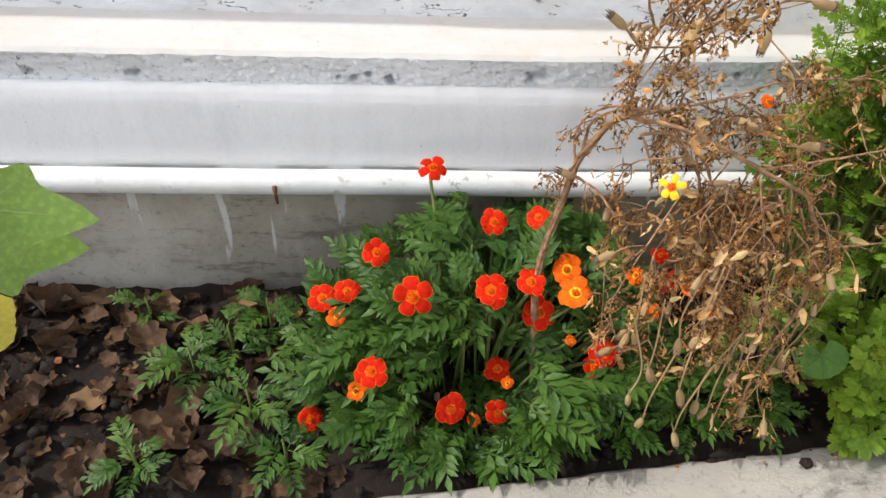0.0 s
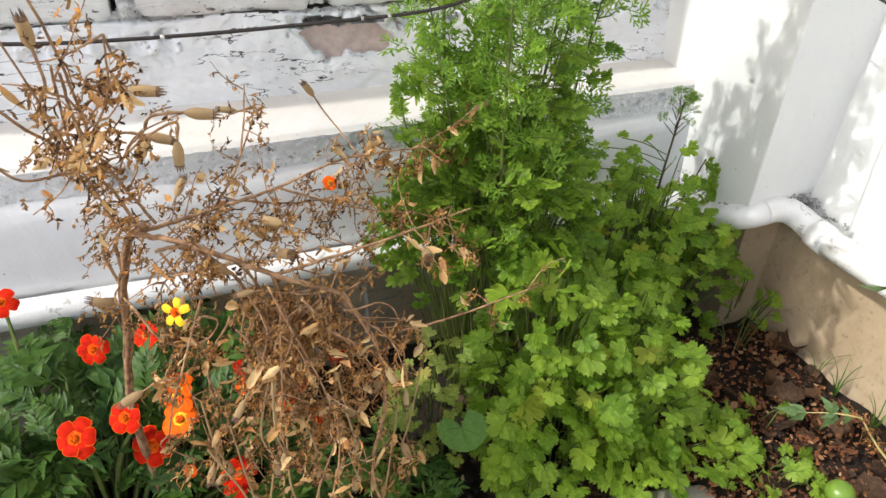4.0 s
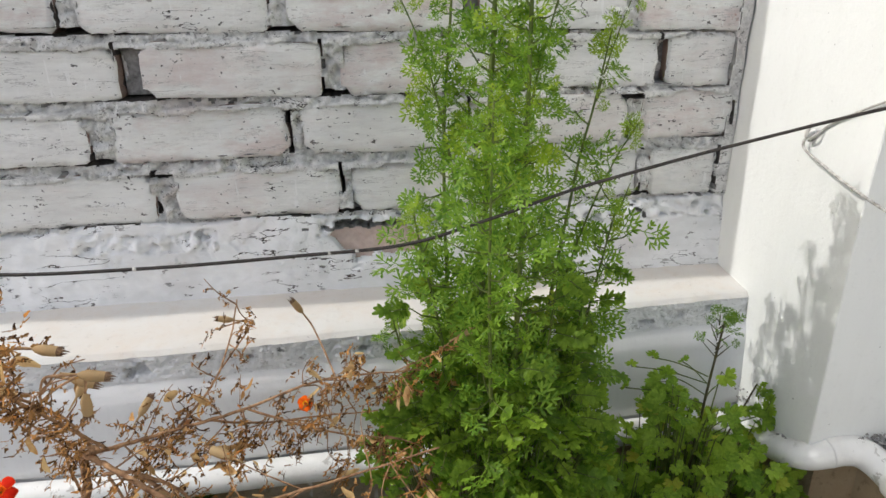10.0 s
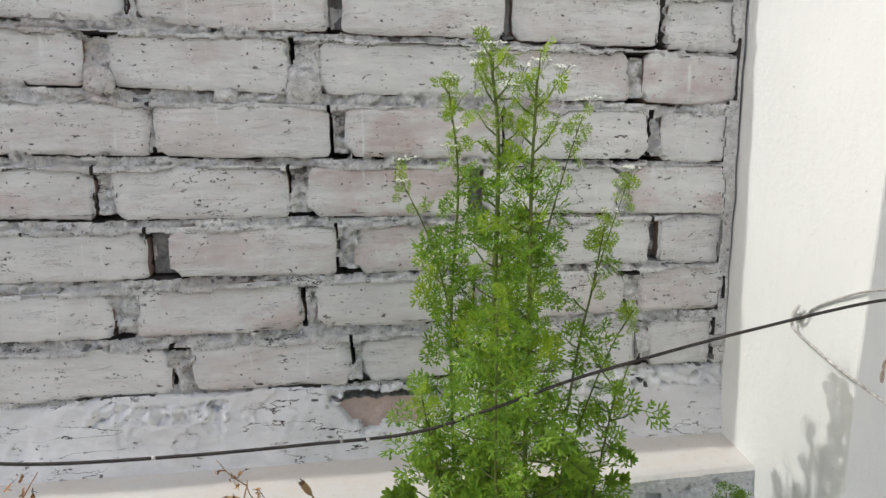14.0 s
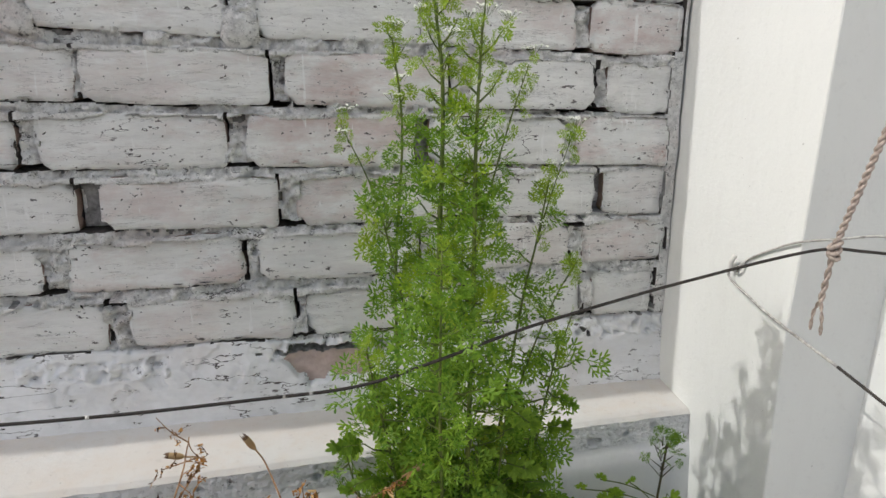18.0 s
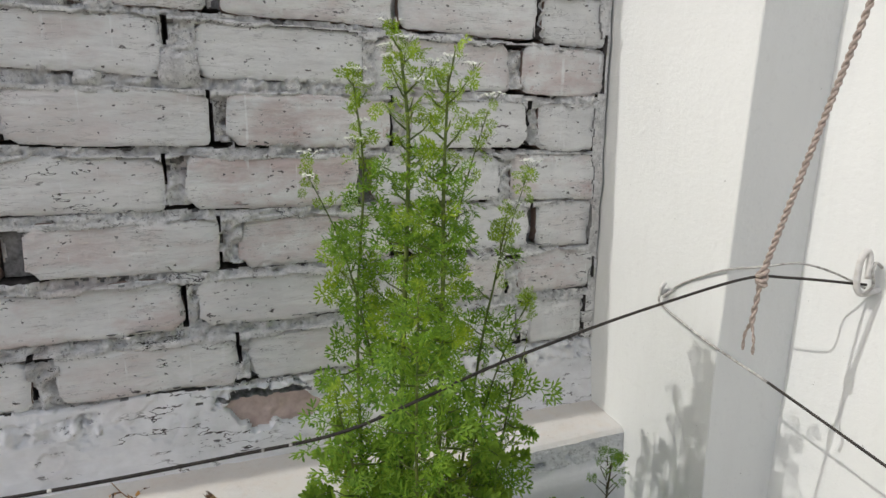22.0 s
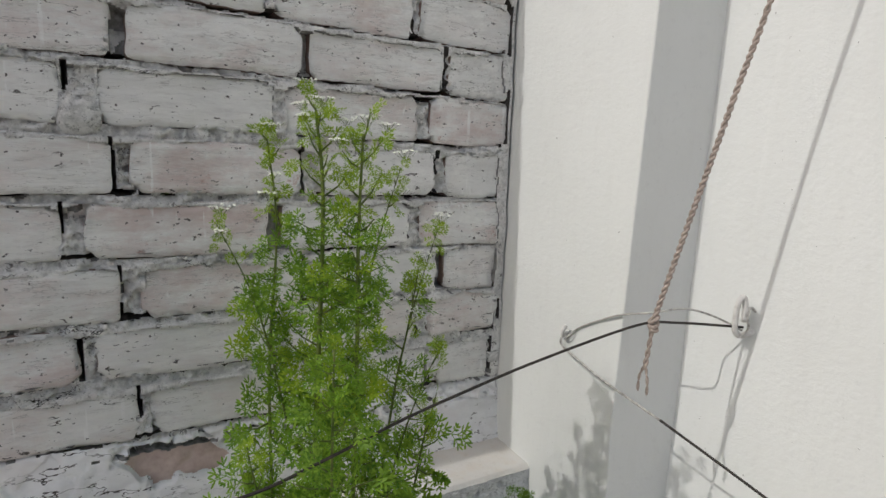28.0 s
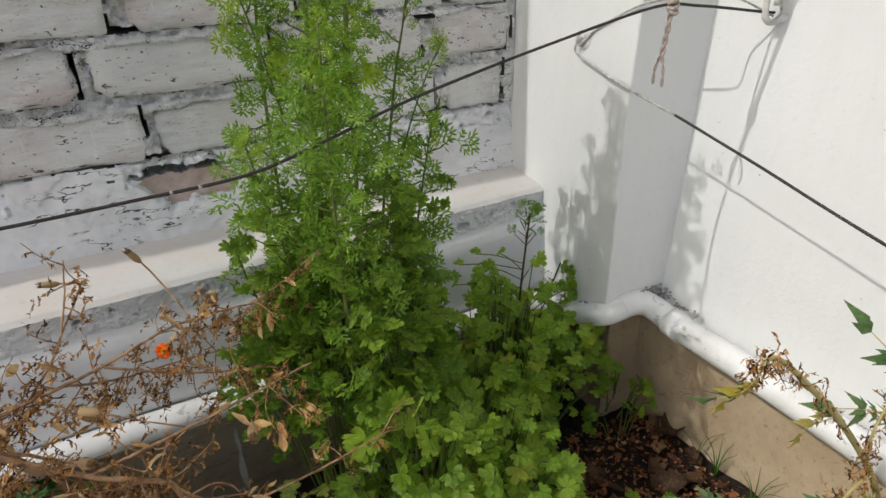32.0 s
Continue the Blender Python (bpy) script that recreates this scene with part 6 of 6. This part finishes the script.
# round mallow leaf among the coriander
M_MALLOW = leafy("mallow_green", (0.12, 0.25, 0.045), (0.15, 0.29, 0.055), None, 0.6, 0.4)
ro = Vector((-0.46, -0.36, 0.0))
mallow = thing("mallow", "young mallow with one round soft green leaf", "seedling", ro)
put("leaf", broad_leaf(5, 0.075, 0.03, M_MALLOW, M_MALLOW), mallow, aim((-0.015, -0.055, 0.145), (0.1, -0.6, -0.75), CAM_SIDE + Vector((-0.4, 0, 0.2)), 0.85))
sg = Geo()
tube(sg, smooth_line([(0, 0, -0.01), (-0.005, -0.02, 0.09), (-0.015, -0.055, 0.145)], 4), 0.0014, 5)
put("leaf_stalk", sg.mesh("mallow_stalk", [M_STEM]), mallow)

# ailing tomato plant by the sunlit wall
to = Vector((0.085, -0.645, 0.0))
tomato = thing("tomato_plant", "withering tomato plant with yellow stems and one green fruit", "vegetable plant", to)
M_YSTEM = simple("yellow_stem", (0.42, 0.38, 0.14), (0.50, 0.40, 0.18), 0.7, 80.0, 0.2)
M_GREY = leafy("dull_tomato_leaf", (0.085, 0.16, 0.05), (0.16, 0.235, 0.085), None, 0.6, 0.3)


def tomato_leaf(seed, L, mat):
    """A limp compound leaf: three to five leaflets, each cut into pointed lobes."""
    q = random.Random(seed)
    g = Geo()
    rib = [Vector((0.06 * L * math.sin(3 * t), L * t, -0.45 * L * t * t)) for t in (0, 0.25, 0.5, 0.75, 1.0)]
    tube(g, rib, [0.0011, 0.0010, 0.0008, 0.0007, 0.0005], 5, 1, False)
    for i, ang, sc in ((4, 0.0, 0.62), (2, 1.0, 0.46), (2, -1.1, 0.50), (1, 1.2, 0.26), (1, -1.2, 0.28)):
        n = Vector((q.uniform(-0.5, 0.5), q.uniform(-0.2, 0.4), 1))
        for da, k in ((0.0, 1.0), (0.55, 0.62), (-0.55, 0.66)):
            t = ang + da + q.uniform(-0.1, 0.1)
            lance(g, rib[i], Vector((math.sin(t), math.cos(t), q.uniform(-0.7, -0.1))), n, L * sc * k, L * sc * 0.42 * k ** 0.5, q.uniform(0.1, 0.4))
    return g.mesh("tomato_leaf", [mat, M_YSTEM])


bits = Geo()
for pts, r in (([(0, 0, -0.01), (0.004, 0, 0.10), (0.0, 0, 0.16), (-0.037, 0.004, 0.233), (-0.13, 0.005, 0.345), (-0.19, 0.005, 0.405), (-0.23, 0.005, 0.443), (-0.253, 0.005, 0.458), (-0.262, 0.005, 0.448)], 0.0046),
               ([(-0.045, 0.004, 0.245), (-0.085, -0.01, 0.285), (-0.098, -0.012, 0.33), (-0.084, -0.012, 0.380)], 0.0020), ([(-0.04, 0, 0.235), (-0.085, -0.01, 0.255), (-0.12, -0.015, 0.250)], 0.0024),
               ([(0, 0, 0.0), (-0.05, 0.08, 0.05), (-0.07, 0.12, 0.09)], 0.0022), ([(-0.02, 0, 0.20), (-0.06, -0.02, 0.20), (-0.09, -0.03, 0.18)], 0.0022)):
    sg = Geo()
    ln = smooth_line(pts, 5)
    tube(sg, ln, [r * (1 - 0.6 * k / len(ln)) for k in range(len(ln))], 7)
    put("stem", sg.mesh("tomato_stem", [M_YSTEM]), tomato, label="yellowed stem")
    for i, p in enumerate(ln[4:]):
        for k in range(2 + (i > len(ln) - 14) * 2):
            curl_leaf(bits, p + Vector((uni(-1, 1), uni(-1, 1), uni(-1, 1))) * 0.007, uni(0.010, 0.026))
tagged(put("shrivelled_leaves", bits.mesh("tomato_shrivel", [M_DRY]), tomato, label="brown curled dead leaflets"), kind="stuff")
LEAF_T, LEAF_TY = tomato_leaf(7, 0.052, M_GREY), tomato_leaf(8, 0.050, M_OLD)
for me, at, d in ((LEAF_TY, (-0.262, 0.004, 0.447), (-0.15, 0.1, -1)), (LEAF_T, (-0.258, 0.008, 0.440), (0.0, 0.2, -1)), (LEAF_T, (-0.12, -0.015, 0.252), (-0.9, -0.1, 0.15)), (LEAF_T, (-0.10, -0.012, 0.255), (-0.5, -0.3, -0.7)),
                  (LEAF_T, (-0.090, -0.012, 0.345), (-0.8, 0.1, 0.4)), (LEAF_T, (-0.084, -0.012, 0.380), (-0.3, 0.1, 0.9)), (LEAF_TY, (-0.093, -0.012, 0.335), (0.9, 0.0, -0.1)),
                  (LEAF_TY, (-0.08, -0.02, 0.245), (0.4, -0.1, -0.9)), (LEAF_TY, (-0.09, -0.03, 0.18), (-0.7, 0.0, -0.6)), (LEAF_T, (-0.07, 0.12, 0.088), (-1, 0.3, 0.1)), (LEAF_TY, (-0.155, 0.005, 0.372), (-0.2, -0.1, -1))):
    put("leaf", me, tomato, aim(at, d, CAM_SIDE, uni(0.7, 1.05)))
fg = sheet(14, 10, lambda u, v: (0.017 * math.sin(math.pi * v) * math.cos(2 * math.pi * u), 0.017 * math.sin(math.pi * v) * math.sin(2 * math.pi * u), -0.016 * math.cos(math.pi * v) - 0.002 * math.exp(-((1 - v) * 6) ** 2)))
fruit = put("fruit", fg.mesh("tomato_fruit", [simple("green_tomato_skin", (0.15, 0.25, 0.035), (0.10, 0.19, 0.025), 0.30, 20.0, 0.02, 0.5)]), tomato, Matrix.Translation((-0.129, 0.066, 0.034)), "small green tomato")

# grass by the wall foot
for x, y, n in ((0.102, -0.43, 7), (0.098, -0.50, 8), (0.105, -0.39, 4), (0.095, -0.57, 7)):
    go = Vector((x, y, 0.0))
    tuft = thing("grass_tuft", "sparse tuft of thin green grass blades", "grass", go, "grass tufts")
    for k in range(n):
        bg = Geo()
        a, L = uni(0, 6.3), uni(0.04, 0.085)
        tip = Vector((math.cos(a) * L * 0.5 - 0.012, math.sin(a) * L * 0.5, L * 0.85))
        s = Vector((-math.sin(a), math.cos(a), 0)) * 0.0014
        ln = smooth_line([(0, 0, -0.004), (tip.x * 0.3, tip.y * 0.3, L * 0.55), tip], 4)
        for i, p in enumerate(ln):
            w = s * (1 - i / len(ln))
            bg.v += [p - w, p + w + Vector((0, 0, 0.0004))]
        bg.f = [(2 * i, 2 * i + 1, 2 * i + 3, 2 * i + 2) for i in range(len(ln) - 1)]
        bg.m = [0] * len(bg.f)
        put("blade", bg.mesh("grass_blade", [M_MARI]), tuft)

# ---- bricks of the wall ----
def brick_shape(seed):
    """A worn brick of unit length and height with a lumpy face and broken edges."""
    q = random.Random(seed)
    ox, oz = q.uniform(0, 90), q.uniform(0, 90)
    NX, NZ = 30, 11
    g = Geo()
    chips = [(q.choice((-0.5, 0.5)), q.choice((-0.5, 0.5)), q.uniform(0.02, 0.07)) for k in range(3)]

    def P(i, j):
        u, v = i / NX, j / NZ
        x, z = u - 0.5, v - 0.5
        edge = min(u * 3.2, (1 - u) * 3.2, v, 1 - v)
        wob = Vector((ox + u * 4, oz + v * 1.3, seed))
        rim = max(0.0, 1 - edge / 0.10)
        y = 0.35 * rim ** 2 + 0.30 * noise.noise(wob * 0.9) + 0.16 * noise.noise(wob * 3.1) + 0.10 * noise.noise(wob * 7.0) * (1 + 2 * rim)
        x += 0.016 * noise.noise(wob * 2.3) * (abs(x) > 0.46)
        z += 0.045 * noise.noise(Vector((ox + u * 2.4, seed, 5 + round(v))) ) * abs(z) * 2 + 0.022 * noise.noise(wob * 5.5) * (abs(z) > 0.40)
        for cx, cz, s in chips:
            d = math.hypot((x - cx) * 3.3, z - cz) / (s * 3.3)
            if d < 1:
                y += 0.9 * (1 - d)
                x, z = x - cx * 0.06 * (1 - d), z - cz * 0.22 * (1 - d)
        if abs(x) > 0.47 and abs(z) > 0.45:
            x, z = x * 0.985, z * 0.95
        return Vector((x, y, z))

    g.v = [P(i, j) for j in range(NZ + 1) for i in range(NX + 1)]
    for j in range(NZ):
        for i in range(NX):
            a = j * (NX + 1) + i
            g.f.append((a, a + 1, a + NX + 2, a + NX + 1))
    ring = [i for i in range(NX + 1)] + [j * (NX + 1) + NX for j in range(1, NZ + 1)] + [NZ * (NX + 1) + i for i in range(NX - 1, -1, -1)] + [j * (NX + 1) for j in range(NZ - 1, 0, -1)]
    b = len(g.v)
    g.v += [Vector((g.v[i].x, 3.2, g.v[i].z)) for i in ring]
    for k in range(len(ring)):
        n = (k + 1) % len(ring)
        g.f.append((ring[n], ring[k], b + k, b + n))
    g.m = [0] * (NX * NZ) + [1] * len(ring)
    return g.mesh("brick_shape_" + "abcdefghijklmnop"[seed % 16], [M_BRICK, M_RAW])


BRICKS = [brick_shape(s) for s in range(14)]
n = 0
for zb, h, tilt, pairs in LAID:
    for a, b in pairs:
        c = (a + b) / 2
        z = zb + h / 2 + tilt * (c + 0.4)
        m = Matrix.Translation((c, -0.003 + uni(-0.003, 0.003), z + uni(-0.001, 0.001))) @ Matrix.Rotation(-math.atan(tilt) + uni(-0.012, 0.012), 4, "Y") @ Matrix.Diagonal((b - a, 0.015, h * uni(1.0, 1.07), 1))
        put("brick", BRICKS[n % 14], wall, m)
        n += 1

# lumps of mortar squeezed out of the joints
for x, z, r, tall_by in ((-0.828, 0.890, 0.020, 1.1), (-0.586, 0.882, 0.021, 1.2), (-0.683, 0.869, 0.015, 0.7), (-0.345, 0.855, 0.014, 0.8), (-0.140, 0.715, 0.012, 0.9), (-0.705, 0.705, 0.012, 0.8)):
    q = random.Random(round(x * 1000))

    def lump(u, v, q=q, x=x, z=z, r=r, k=tall_by):
        a, b = 2 * math.pi * u, math.pi * v
        d = Vector((math.sin(b) * math.cos(a), -math.cos(b), math.sin(b) * math.sin(a)))
        n = 1 + 0.45 * noise.noise(d * 1.6 + Vector((x * 31, 0, z * 17))) + 0.18 * noise.noise(d * 5.0 + Vector((x * 90, 3, 0)))
        return x + d.x * r * n, 0.002 + d.y * r * 0.55 * n, z + d.z * r * k * n

    put("mortar_lump", sheet(16, 10, lump).mesh("mortar_lump", [M_MORTAR]), wall, label="lump of whitewashed mortar bulging from a joint")
